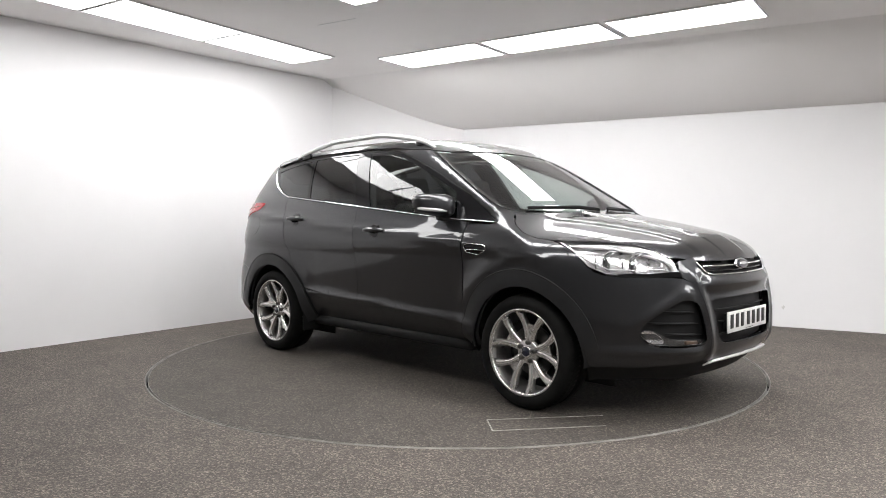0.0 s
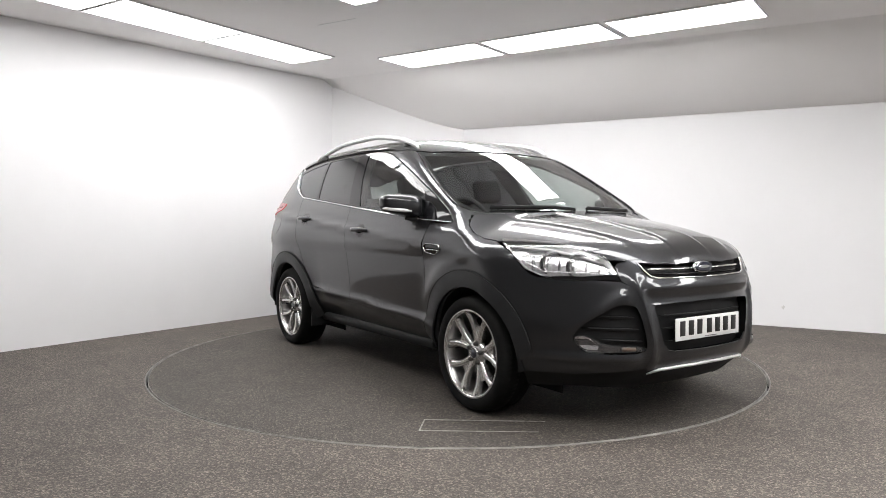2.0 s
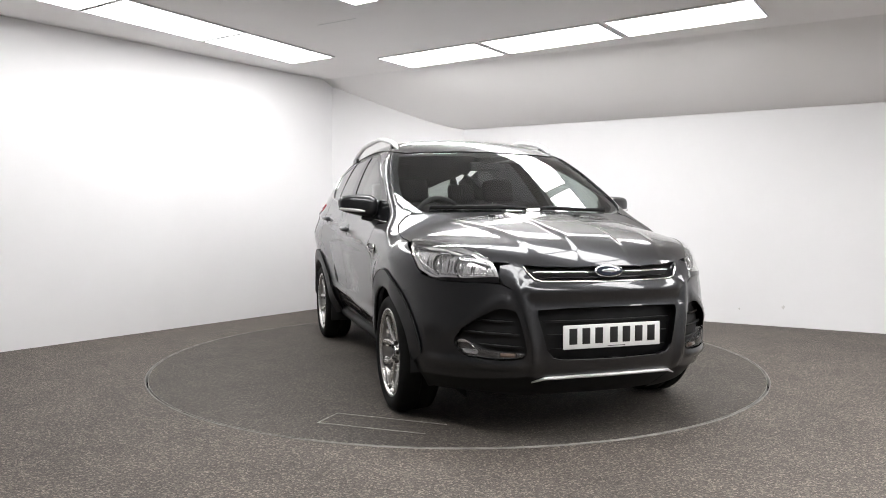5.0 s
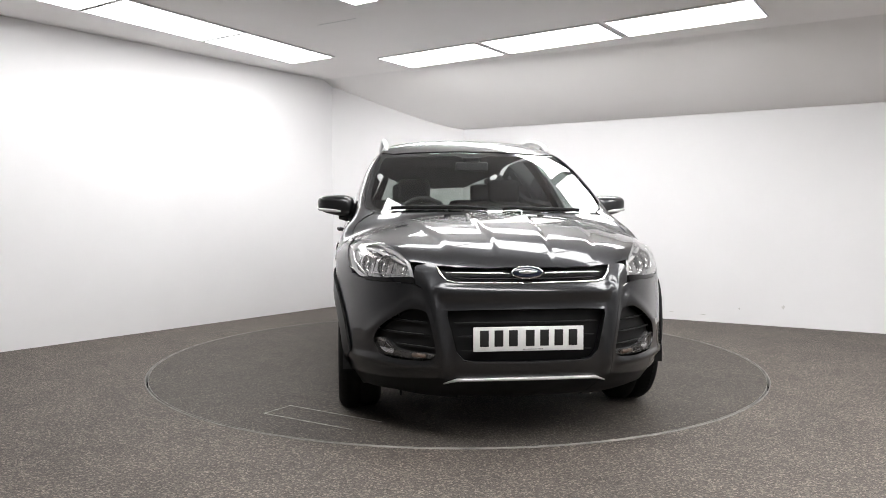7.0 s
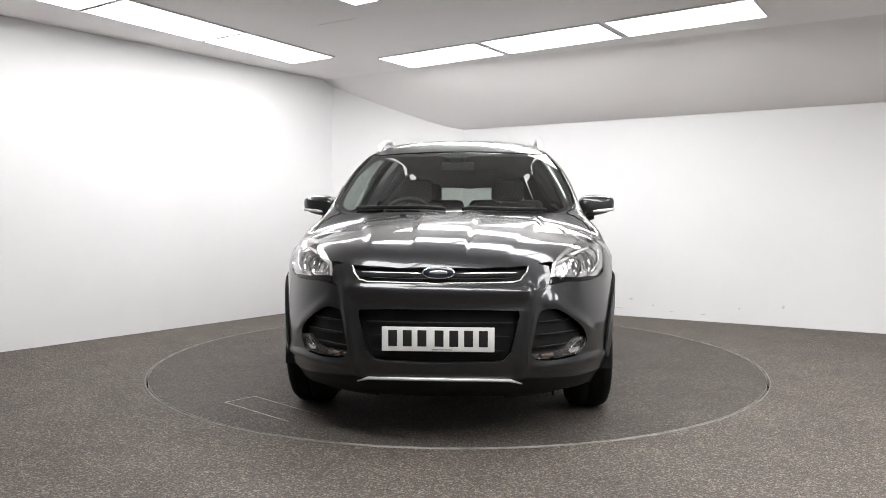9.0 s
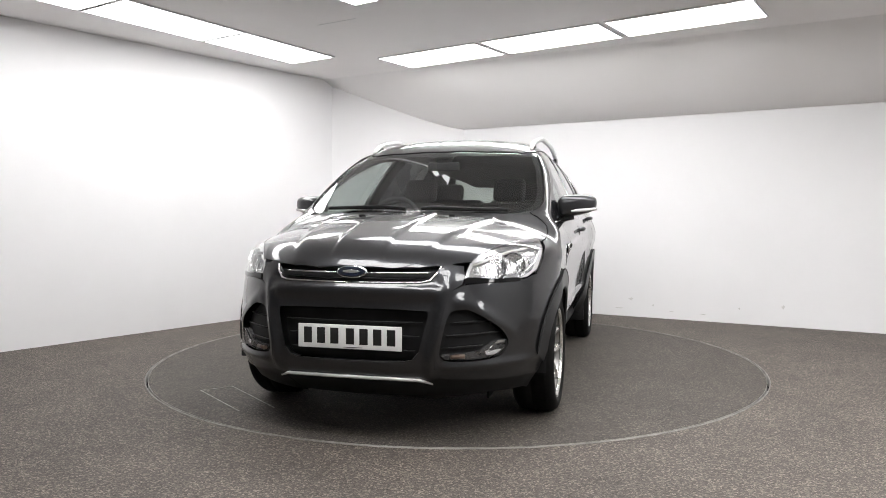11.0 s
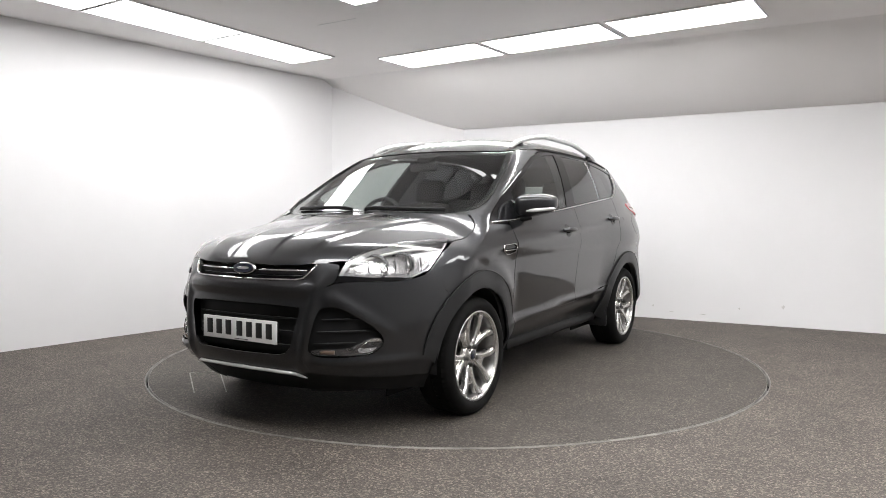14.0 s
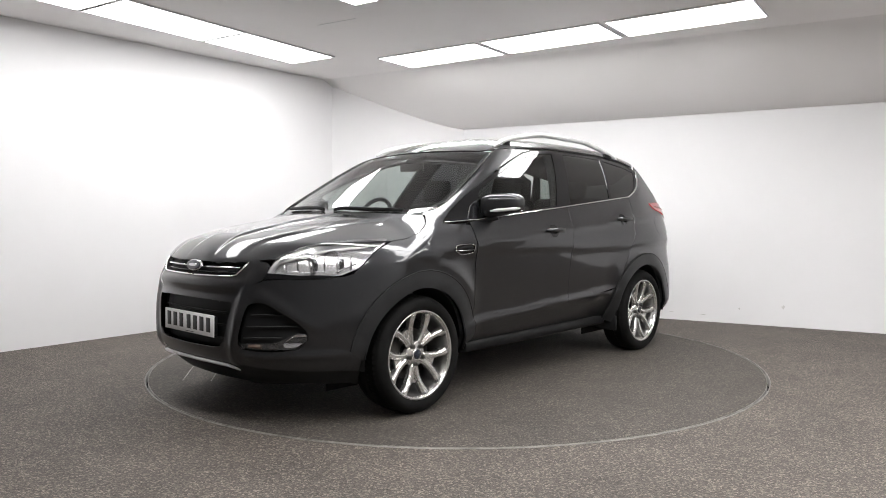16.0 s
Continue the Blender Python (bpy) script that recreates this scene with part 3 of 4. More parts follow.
# number plate, its characters as plain bars
plate = part("number_plate", block((0.008, 0.552, 0.120), (2.282, 0, 0.541), 0.003, Matrix.Rotation(radians(-1), 4, "Y")), PLATE, car, "white number plate with black bars")
for y in (-0.222, -0.150, -0.078, 0.006, 0.078, 0.150, 0.222):
    part("plate_bar", block((0.002, 0.044, 0.080), (2.2865, y, 0.545), 0.0008), INK, plate)
part("plate_line", block((0.002, 0.10, 0.003), (2.2865, 0.02, 0.490)), INK, plate)
part("plate_holder", block((0.03, 0.52, 0.10), (2.264, 0, 0.541), 0.004), PLASTIC, car)

# skid strip and valance
ridge("skid_strip", both(fp((0, 0.345), (0.2, 0.344), (0.35, 0.338), (0.41, 0.315))[::-1]), FRONT_AX, 0.013, SATIN, car, off=0.006, flat=0.7, label="satin silver skid strip")
panel("valance", both(fp((0, 0.348), (0.40, 0.335), (0.46, 0.28), (0.40, 0.215), (0, 0.21))), FRONT_AX, PLASTIC, car, off=-0.012, thick=0.03, grid=0.05)

CORNER_AX = (0.74, 0.67, 0)
LAMP_AX = (0.66, 0.68, 0.32)
HEADLIGHT = [(1.495, 0.826, 1.008), (1.66, 0.765, 0.997), (1.827, 0.70, 0.980), (1.96, 0.63, 0.95), (2.065, 0.570, 0.912), (2.105, 0.56, 0.87), (2.13, 0.556, 0.832),
             (2.02, 0.685, 0.817), (1.92, 0.76, 0.816), (1.835, 0.815, 0.822), (1.745, 0.850, 0.858), (1.65, 0.862, 0.93)]
FOG_HOLE = [(2.214, 0.488, 0.668), (2.180, 0.535, 0.682), (2.149, 0.582, 0.680), (2.041, 0.708, 0.583), (2.003, 0.739, 0.528), (1.998, 0.744, 0.490), (2.043, 0.708, 0.436), (2.15, 0.59, 0.428), (2.226, 0.474, 0.433), (2.243, 0.446, 0.465)]


def near_wheel(r, a0, a1, cx, n=16):
    return sp(*arc(cx, 0.33, r, a0, a1, n))


for s in (1, -1):
    fl = s < 0
    # corner of the bumper, with the fog lamp's opening
    corner = fp((0.492, 0.77)) + [(2.147, 0.553, 0.798), (2.03, 0.68, 0.808), (1.93, 0.77, 0.809), (1.832, 0.838, 0.816), (1.770, 0.87, 0.836), (1.70, 0.90, 0.775)] \
        + near_wheel(0.40, 55, -4, AX_F, 10) + [(1.85, 0.84, 0.302), (2.0, 0.73, 0.302), (2.2, 0.48, 0.335)] + fp((0.440, 0.347), (0.431, 0.40), (0.429, 0.50), (0.467, 0.67))
    low = near_wheel(0.40, -5, -18, AX_F, 6) + [(1.80, 0.85, 0.205), (2.0, 0.68, 0.20), (2.2, 0.43, 0.20), (2.25, 0.43, 0.33), (2.0, 0.73, 0.297), (1.85, 0.84, 0.297)]
    panel("bumper_skirt", low, CORNER_AX, PLASTIC, car, off=-0.010, grid=0.04, flip=fl, thick=0.03, label="matt black bumper skirt")
    cb = panel("bumper_corner", corner, CORNER_AX, PAINT, car, grid=0.014, holes=[rounded(FOG_HOLE, 2)], flip=fl, thick=0.03, relief=front_relief)
    fog = panel("fog_recess", rounded([(x - 0.02, y - 0.02, z) for x, y, z in FOG_HOLE], 1), CORNER_AX, PLASTIC, cb, off=-0.035, thick=0.01, grid=0.05, flip=fl, label="black louvred fog lamp recess")
    for a, b in (((2.205, 0.50, 0.618), (2.075, 0.67, 0.622)), ((2.22, 0.48, 0.555), (2.02, 0.72, 0.560)), ((2.235, 0.465, 0.492), (2.10, 0.645, 0.500))):
        ridge("louvre", [a, ((a[0] + b[0]) / 2 + 0.01, (a[1] + b[1]) / 2 + 0.01, (a[2] + b[2]) / 2), b], CORNER_AX, 0.0075, PLASTIC, fog, off=-0.022, flip=fl, flat=0.7)
    FOG = rounded([(2.238, 0.455, 0.462), (2.12, 0.625, 0.470), (2.05, 0.70, 0.522), (2.005, 0.737, 0.518), (2.003, 0.737, 0.485), (2.045, 0.704, 0.444), (2.15, 0.585, 0.436), (2.222, 0.476, 0.441)], 2, 0.15)
    lamp = panel("fog_lamp", FOG, CORNER_AX, SMOKE, cb, off=-0.018, thick=0.02, grid=0.025, flip=fl, label="clear fog lamp beside an amber bulb")
    panel("fog_lens", FOG, CORNER_AX, LENS, lamp, off=-0.003, thick=0.004, grid=0.04, flip=fl).visible_shadow = False
    ridge("fog_edge", FOG + FOG[:1], CORNER_AX, 0.0022, SMOKE, lamp, off=-0.002, flip=fl, label="thin dark silver edge")
    FOG_BOWL = rounded([(2.098, 0.652, 0.470), (2.05, 0.70, 0.517), (2.008, 0.735, 0.514), (2.006, 0.735, 0.488), (2.045, 0.704, 0.449), (2.09, 0.655, 0.446)], 2, 0.18)
    bowl = panel("fog_bowl", FOG_BOWL, CORNER_AX, HOUSING, lamp, off=-0.012, thick=0.008, grid=0.02, flip=fl, label="bright clear fog lamp bowl", relief=lambda p: -0.010 * bump(p[:, 2], 0.486, 0.022))
    ridge("bowl_fin", [(2.085, 0.664, 0.466), (2.05, 0.70, 0.478), (2.012, 0.732, 0.500)], CORNER_AX, 0.003, SMOKE, bowl, off=-0.010, flip=fl)
    ridge("bowl_fin", [(2.10, 0.648, 0.462), (2.075, 0.675, 0.492), (2.05, 0.70, 0.516)], CORNER_AX, 0.0035, CHROME, bowl, off=-0.008, flip=fl)
    c2 = lift([(2.17, 0.56, 0.452), (2.21, 0.50, 0.452)], CORNER_AX) * [1, s, 1]
    part("indicator_bulb", tube(c2 - np.array([0.008, 0.006 * s, 0]), 0.011, 8), AMBER, lamp, "amber indicator bulb")
    part("parking_sensor", oval(0.011, 0.011, 0.004, tuple(lift([(2.05, 0.70, 0.40)], CORNER_AX)[0] * [1, s, 1]), 0, 14), TRIM, cb)

    # headlight
    hl = panel("headlight", HEADLIGHT, LAMP_AX, HOUSING, car, off=-0.045, thick=0.01, grid=0.03, flip=fl, label="clear headlight with chrome reflectors")
    panel("lens", rounded(HEADLIGHT, 2, 0.12), LAMP_AX, LENS, hl, off=0.002, thick=0.045, grid=0.03, flip=fl).visible_shadow = False
    for (x, y, z), r, d in (((1.965, 0.665, 0.872), 0.052, 0.05), ((1.845, 0.745, 0.885), 0.050, 0.05)):
        aim = Matrix.Translation((x, y * s, z)) @ Matrix.Rotation(radians(-90 + s * 24), 4, "Z")
        bowl = part("reflector", lathe([(0.0, -0.055), (0.02, -0.052), (0.038, -0.03), (r, 0.0), (r + 0.006, 0.004), (r + 0.008, -0.004)], 32, aim), CHROME, hl, "round chrome reflector bowl")
        part("reflector_ring", lathe([(r + 0.006, 0.006), (r + 0.017, 0.004), (r + 0.019, -0.02)], 32, aim), SMOKE, bowl)
        part("bulb", lathe([(0.0, 0.0), (0.008, -0.004), (0.011, -0.02), (0.011, -0.05)], 16, aim), CLEAR_GREY, bowl)
    mid = np.mean(HEADLIGHT, axis=0)
    # bright rim, widest on top, in place of the ceiling's reflection on the lens
    panel("glare_rim", HEADLIGHT, LAMP_AX, BOWL, hl, off=-0.010, thick=0.03, grid=0.03, flip=fl, holes=[rounded([tuple(mid + (np.array(q) - mid) * [0.93, 0.93, 0.80] - [0, 0, 0.012]) for q in HEADLIGHT], 2, 0.12)])
    ridge("bezel", [(2.10, 0.575, 0.852), (1.97, 0.70, 0.838), (1.84, 0.80, 0.842), (1.73, 0.845, 0.89), (1.60, 0.835, 0.965)], LAMP_AX, 0.005, HOUSING, hl, off=-0.022, flip=fl, flat=0.7)
    ridge("bezel", [(2.07, 0.585, 0.898), (1.95, 0.645, 0.935), (1.80, 0.715, 0.965), (1.62, 0.79, 0.985)], LAMP_AX, 0.014, CLEAR_GREY, hl, off=-0.030, flip=fl, flat=0.6)
    for k in range(6):      # upright facets behind the lens
        a, b = np.array((2.055 - 0.06 * k, 0.60 + 0.043 * k, 0.905 + 0.006 * k)), np.array((2.07 - 0.06 * k, 0.62 + 0.043 * k, 0.845))
        ridge("facet", [a, (a + b) / 2, b], LAMP_AX, 0.005 if k % 2 else 0.009, SMOKE if k % 2 else CHROME, hl, off=-0.030, flip=fl, flat=0.7)
    strip_ = [(2.128, 0.558, 0.836), (2.02, 0.688, 0.824), (1.93, 0.755, 0.824), (1.885, 0.79, 0.820), (1.90, 0.785, 0.808), (2.03, 0.682, 0.806), (2.14, 0.556, 0.806)]
    panel("lamp_filler", strip_, LAMP_AX, GLOSS, hl, off=0.005, thick=0.02, grid=0.03, flip=fl, label="gloss black strip under the lens")
    ridge("lamp_trim", [(2.135, 0.555, 0.815), (2.02, 0.69, 0.803), (1.92, 0.765, 0.802), (1.83, 0.82, 0.812)], LAMP_AX, 0.006, GLOSS, hl, off=-0.002, flip=fl)
    # black filler between headlight and grille
    panel("grille_filler", fp((0.540, 0.89), (0.57, 0.85), (0.585, 0.80), (0.565, 0.78), (0.50, 0.765), (0.53, 0.81)), FRONT_AX, GLOSS, car, off=-0.012, thick=0.02, grid=0.05, flip=fl)

    # ---- the flank ----
    wing_pts = sp((0.838, 0.29), (0.838, 0.46), (0.862, 0.80), (0.870, 1.0), (0.874, 1.085), (1.06, 1.094)) + [(1.11, 0.885, 1.108), (1.145, 0.77, 1.148)] \
        + tp((1.178, 0.812), (1.218, 0.845), (1.285, 0.864), (1.40, 0.865), (1.50, 0.858)) + [(1.648, 0.866, 0.928), (1.742, 0.853, 0.855), (1.772, 0.846, 0.836), (1.696, 0.884, 0.772)] \
        + near_wheel(0.40, 55, 186, AX_F, 18)
    wing = panel("front_wing", wing_pts, (0.25, 0.87, 0.42), PAINT, car, grid=0.028, flip=fl)
    VENT = sp((1.085, 0.935), (1.070, 0.962), (0.93, 0.968), (0.898, 0.955), (0.910, 0.918), (1.02, 0.905))
    vent = panel("wing_vent", rounded(VENT, 1, 0.12), SIDE_AX, GLOSS, wing, off=0.004, thick=0.01, grid=0.04, flip=fl, label="small chrome-edged wing vent")
    ridge("vent_edge", rounded(VENT, 1, 0.12) + rounded(VENT, 1, 0.12)[:1], SIDE_AX, 0.005, CHROME, vent, off=0.007, flip=fl)
    ridge("vent_bar", sp((1.075, 0.935), (0.895, 0.937)), SIDE_AX, 0.006, CHROME, vent, off=0.009, flip=fl)

    top = [(x, belt(x) - 0.014) for x in (0.868, 0.6, 0.3, 0.0, -0.255)]
    fd = panel("front_door", sp((-0.252, 0.494), (-0.242, 0.578), (-0.226, 0.70), (-0.226, 0.867), (-0.24, 1.05), *top[::-1], (0.864, 1.0), (0.856, 0.80), (0.832, 0.463), (0.3, 0.476)), SIDE_AX, PAINT, car, grid=0.035, flip=fl)
    top = [(x, belt(x) - 0.014) for x in (-0.261, -0.6, -0.9, -1.235)]
    rd = panel("rear_door", sp((-0.258, 0.496), (-0.248, 0.578), (-0.232, 0.70), (-0.232, 0.867), (-0.246, 1.05), *top, (-1.22, 1.22), (-1.165, 1.10), (-1.10, 0.93), (-1.045, 0.784), (-0.93, 0.60), (-0.90, 0.562), (-0.6, 0.527)), SIDE_AX, PAINT, car, grid=0.035, flip=fl)
    for door, x, z in ((fd, 0.01, 1.036), (rd, -0.995, 1.112)):
        panel("handle_cup", rounded(sp((x - 0.035, z - 0.046), (x + 0.030, z - 0.046), (x + 0.055, z), (x + 0.030, z + 0.042), (x - 0.035, z + 0.042), (x - 0.06, z)), 2), SIDE_AX, GLOSS, door, off=0.0015, thick=0.004, grid=0.05, flip=fl, label="dark recess behind handle")
        h = lift([(x + d, 0, z + 0.006 * math.cos(d * 12)) for d in np.linspace(-0.105, 0.10, 9)], SIDE_AX)
        bow = np.array([0.004, 0.022, 0.030, 0.033, 0.033, 0.033, 0.030, 0.022, 0.004])
        h = h + np.stack([0 * bow, bow, 0 * bow], 1)
        part("handle", tube(h * [1, s, 1], 0.017, 10, 1.0, ends=0.6), PAINT, door, "grey painted bar handle")
    quarter = sp((-0.908, 0.560), (-0.936, 0.595), (-1.052, 0.784), (-1.107, 0.93), (-1.172, 1.10), (-1.228, 1.22), (-1.243, belt(-1.243) - 0.014), (-1.36, 1.325), (-1.47, 1.375), (-1.58, 1.45), (-1.66, 1.545)) \
        + [(-1.72, 0.62, 1.575), (-1.85, 0.60, 1.50), (-2.0, 0.70, 1.25), (-2.10, 0.72, 1.0), (-2.13, 0.66, 0.80)] + sp((-2.00, 0.74), (-1.80, 0.70)) + near_wheel(0.40, 140, 28, AX_R, 18)
    qp = panel("rear_quarter", quarter, (-0.35, 0.94, 0), PAINT, car, grid=0.035, flip=fl)
    panel("fuel_flap", sp(*arc(-1.60, 1.055, 0.085, 0, 350, 24)), SIDE_AX, PAINT, qp, off=0.0025, thick=0.003, grid=0.05, flip=fl)
    rear_b = near_wheel(0.40, 138, 205, AX_R, 10) + [(-1.95, 0.85, 0.26), (-2.15, 0.6, 0.28), (-2.25, 0.3, 0.3), (-2.25, 0.3, 0.72), (-2.15, 0.64, 0.775)] + sp((-2.00, 0.735), (-1.80, 0.695))
    panel("rear_bumper", rear_b, (-0.75, 0.66, 0), PAINT, car, grid=0.05, flip=fl)
    TAIL_LAMP = [(-1.555, 0.856, 1.248), (-1.70, 0.85, 1.258), (-1.86, 0.826, 1.246), (-1.98, 0.78, 1.20), (-2.02, 0.77, 1.13), (-1.95, 0.82, 1.10), (-1.86, 0.86, 1.115), (-1.78, 0.88, 1.140), (-1.63, 0.885, 1.195)]
    tl = panel("tail_light", rounded(TAIL_LAMP, 2, 0.15), (-0.45, 0.89, 0), RED, car, off=0.008, thick=0.03, grid=0.04, flip=fl, label="red tail light wrapping the corner")
    ridge("tail_band", [(-1.64, 0.87, 1.222), (-1.80, 0.86, 1.205), (-1.93, 0.83, 1.175)], (-0.45, 0.89, 0), 0.008, AMBER, tl, off=0.007, flip=fl)
    # sill and arch trims
    sill = panel("sill", sp((0.80, 0.265), (0.832, 0.30), (0.828, 0.455), (0.3, 0.468), (-0.255, 0.487), (-0.60, 0.518), (-0.90, 0.553), (-0.915, 0.45), (-0.90, 0.30), (-0.86, 0.265)), SIDE_AX, PAINT, car, off=-0.002, grid=0.05, flip=fl, label="dark grey painted sill")
    for cx, a0, a1 in ((AX_F, 4, 182), (AX_R, -8, 178)):
        ring = arc(cx - (0.015 if cx > 0 else 0), 0.33, 0.500 if cx > 0 else 0.494, a0 + 6, a1 - 6, 30) + arc(cx, 0.33, 0.402, a1, a0, 30)
        panel("arch_trim", lift([(x, 0, z) for x, z in ring], (0, 1, 0)), (0, 1, 0) if cx < 0 else (0.12, 0.99, 0), TRIM, car, off=0.012, thick=0.05, grid=0.04, flip=fl, label="satin dark grey wheel arch trim")
        ridge("arch_joint", sp(*ring[:31]), SIDE_AX, 0.006, GAP, car, off=0.009, flip=fl, flat=0.6)
        aim = Matrix.Translation((cx, 0, 0.33))
        part("wheel_well", lathe([(0.415, s * 0.60), (0.415, s * 0.915)], 40, aim @ Matrix.Rotation(radians(4), 4, "Y"), 0.522), PLASTIC, car)
        part("well_wall", block((0.86, 0.01, 0.62), (cx, s * 0.60, 0.46)), PLASTIC, car)

    # ---- side glass ----
    QUARTER = sp((-1.60, 1.522), (-1.40, 1.566), (-1.125, 1.604), (-1.03, 1.43), (-0.962, 1.286), (-1.24, 1.312), (-1.36, 1.345), (-1.46, 1.395))
    REAR = sp((-1.085, 1.610), (-0.80, 1.620), (-0.505, 1.620), (-0.40, 1.43), (-0.30, 1.228), (-0.60, 1.254), (-0.922, 1.284), (-1.0, 1.44))
    FRONT = sp((-0.350, 1.618), (-0.115, 1.600), (0.10, 1.552), (0.255, 1.498), (0.508, 1.395), (0.70, 1.305), (0.735, 1.22), (0.755, 1.136), (0.3, 1.172), (-0.12, 1.210), (-0.24, 1.42))
    DLO = sp((1.105, 1.100), (1.00, 1.165), (0.81, 1.280), (0.66, 1.350), (0.525, 1.414), (0.22, 1.535), (0.05, 1.592), (-0.105, 1.622), (-0.28, 1.636), (-0.446, 1.640), (-0.80, 1.643), (-1.113, 1.634), (-1.4, 1.597), (-1.655, 1.545), (-1.57, 1.455), (-1.47, 1.382), (-1.36, 1.332), *[(x, belt(x) - 0.01) for x in (-1.24, -0.9, -0.3, 0.3, 0.8)])
    frame_ = panel("window_surround", DLO, (0, 0.93, 0.36), GLOSS, car, off=-0.002, thick=0.02, grid=0.05, holes=[QUARTER, REAR, FRONT], flip=fl, label="gloss black window surround")
    for nm, gl, mt, lb in (("quarter_window", QUARTER, PRIVACY, "dark tinted rear quarter window"), ("rear_side_window", REAR, PRIVACY, "dark tinted rear door window"), ("front_side_window", FRONT, SIDE_GLASS, "clear front door window")):
        panel(nm, gl, (0, 0.93, 0.36), mt, car, off=-0.006, thick=0.003, grid=0.08, flip=fl, label=lb).visible_shadow = False
    ridge("chrome_strip", sp((1.10, 1.101), *[(x, belt(x) - 0.008) for x in (0.8, 0.3, -0.3, -0.9, -1.24)], (-1.36, 1.334), (-1.47, 1.384), (-1.57, 1.457), (-1.645, 1.535)), SIDE_AX, 0.009, CHROME, car, off=0.004, flip=fl, label="chrome strip under side windows")
    # A pillar
    pil = sp((1.112, 1.105), (1.005, 1.172), (0.815, 1.287), (0.665, 1.357), (0.53, 1.421), (0.225, 1.542), (0.055, 1.599), (-0.10, 1.629)) + tp((0.10, 0.662), (0.318, 0.656), (0.335, 0.658), (0.60, 0.738), (0.85, 0.783), (0.985, 0.793), (1.063, 0.775), (1.122, 0.730), (1.146, 0.752)) + [(1.115, 0.885, 1.112)]
    panel("pillar", pil, (0.42, 0.72, 0.55), PAINT, car, grid=0.04, flip=fl)
    panel("pillar_trim", pil, (0.42, 0.72, 0.55), LINING, car, off=-0.03, thick=0.01, grid=0.1, flip=fl, label="grey inner pillar trim")
    ridge("pillar_strip", tp((0.34, 0.658), (0.60, 0.737), (0.85, 0.782), (0.985, 0.792), (1.06, 0.774), (1.12, 0.728)), (0.3, 0.3, 0.9), 0.006, GLOSS, car, off=0.004, flip=fl)
    panel("door_lining", sp((0.85, 0.35), (0.85, 1.08), (0.3, belt(0.3) - 0.03), (-1.2, belt(-1.2) - 0.03), (-1.85, 1.15), (-1.85, 0.80), (-0.85, 0.80), (-0.85, 0.35)), SIDE_AX, DARK, car, off=-0.04, thick=0.02, grid=0.15, flip=fl, label="dark inner door lining")
    panel("pillar_lining", sp((-0.29, 1.23), (-0.10, 1.21), (-0.20, 1.42), (-0.29, 1.625), (-0.50, 1.64), (-0.41, 1.43)), (0, 0.93, 0.36), DARK, car, off=-0.03, thick=0.02, grid=0.15, flip=fl, label="dark inner centre pillar")

    # roof rail
    xs = np.linspace(0.29, -1.43, 24)
    base = lift([(x, 0.605 + 0.012 * math.cos((x + 0.5) * 1.3), 0) for x in xs], TOP_AX)
    hgt = np.array([0.086 * min(1.0, 3.0 * k / 23, 3.2 * (1 - k / 23)) ** 0.75 + 0.002 for k in range(24)])
    rail = part("roof_rail", tube((base + np.stack([0 * hgt, 0 * hgt, hgt], 1)) * [1, s, 1], 0.019, 12, 0.95, ends=0.6), SATIN, car, "satin silver roof rail")
    for k in (2, 21):
        foot = base[k] * [1, s, 1]
        part("rail_foot", block((0.07 if k == 2 else 0.12, 0.024, 0.04), (foot[0], foot[1], foot[2] + 0.012), 0.008), GLOSS, rail)

    # door mirror
    bm = bmesh.new()
    bmesh.ops.create_uvsphere(bm, u_segments=32, v_segments=20, radius=1.0)
    for w in bm.verts:
        x, y, z = w.co
        f = lambda c: math.copysign(abs(c) ** 0.62, c)
        x, y, z = f(x), f(y), f(z)
        x *= 0.095 * (1 - 0.25 * y) if x > 0 else 0.055
        w.co = (x - 0.025 * y, y * 0.128, z * (0.071 - 0.014 * y) + 0.012 * y)
    for f_ in bm.faces:
        f_.smooth = True
    bmesh.ops.transform(bm, matrix=Matrix.Translation((0.63, 0.978 * s, 1.215)) @ Matrix.Diagonal((1, s, 1, 1)), verts=bm.verts)
    bmesh.ops.recalc_face_normals(bm, faces=bm.faces)
    mirror = part("door_mirror", bm, PAINT, car, "grey and black door mirror with indicator")
    part("mirror_base", tube([(0.70, 0.86 * s, 1.115), (0.675, 0.90 * s, 1.122), (0.655, 0.95 * s, 1.135)], 0.028, 10, 0.7), PLASTIC, mirror)
    part("mirror_indicator", tube([(0.732, 0.945 * s, 1.172), (0.722, 0.985 * s, 1.176), (0.690, 1.045 * s, 1.182), (0.655, 1.088 * s, 1.187), (0.630, 1.103 * s, 1.189)], 0.013, 8, 0.9, ends=0.5), CLEAR_GREY, mirror, "clear indicator lens")
    part("mirror_glass", block((0.004, 0.19, 0.096), (0.572, 0.974 * s, 1.214), 0.002, Matrix.Rotation(radians(s * 6), 4, "Z")), CHROME, mirror)
    ridge("mirror_foot_plate", sp((0.72, 1.125), (0.62, 1.135)), SIDE_AX, 0.02, PLASTIC, mirror, off=0.006, flip=fl)

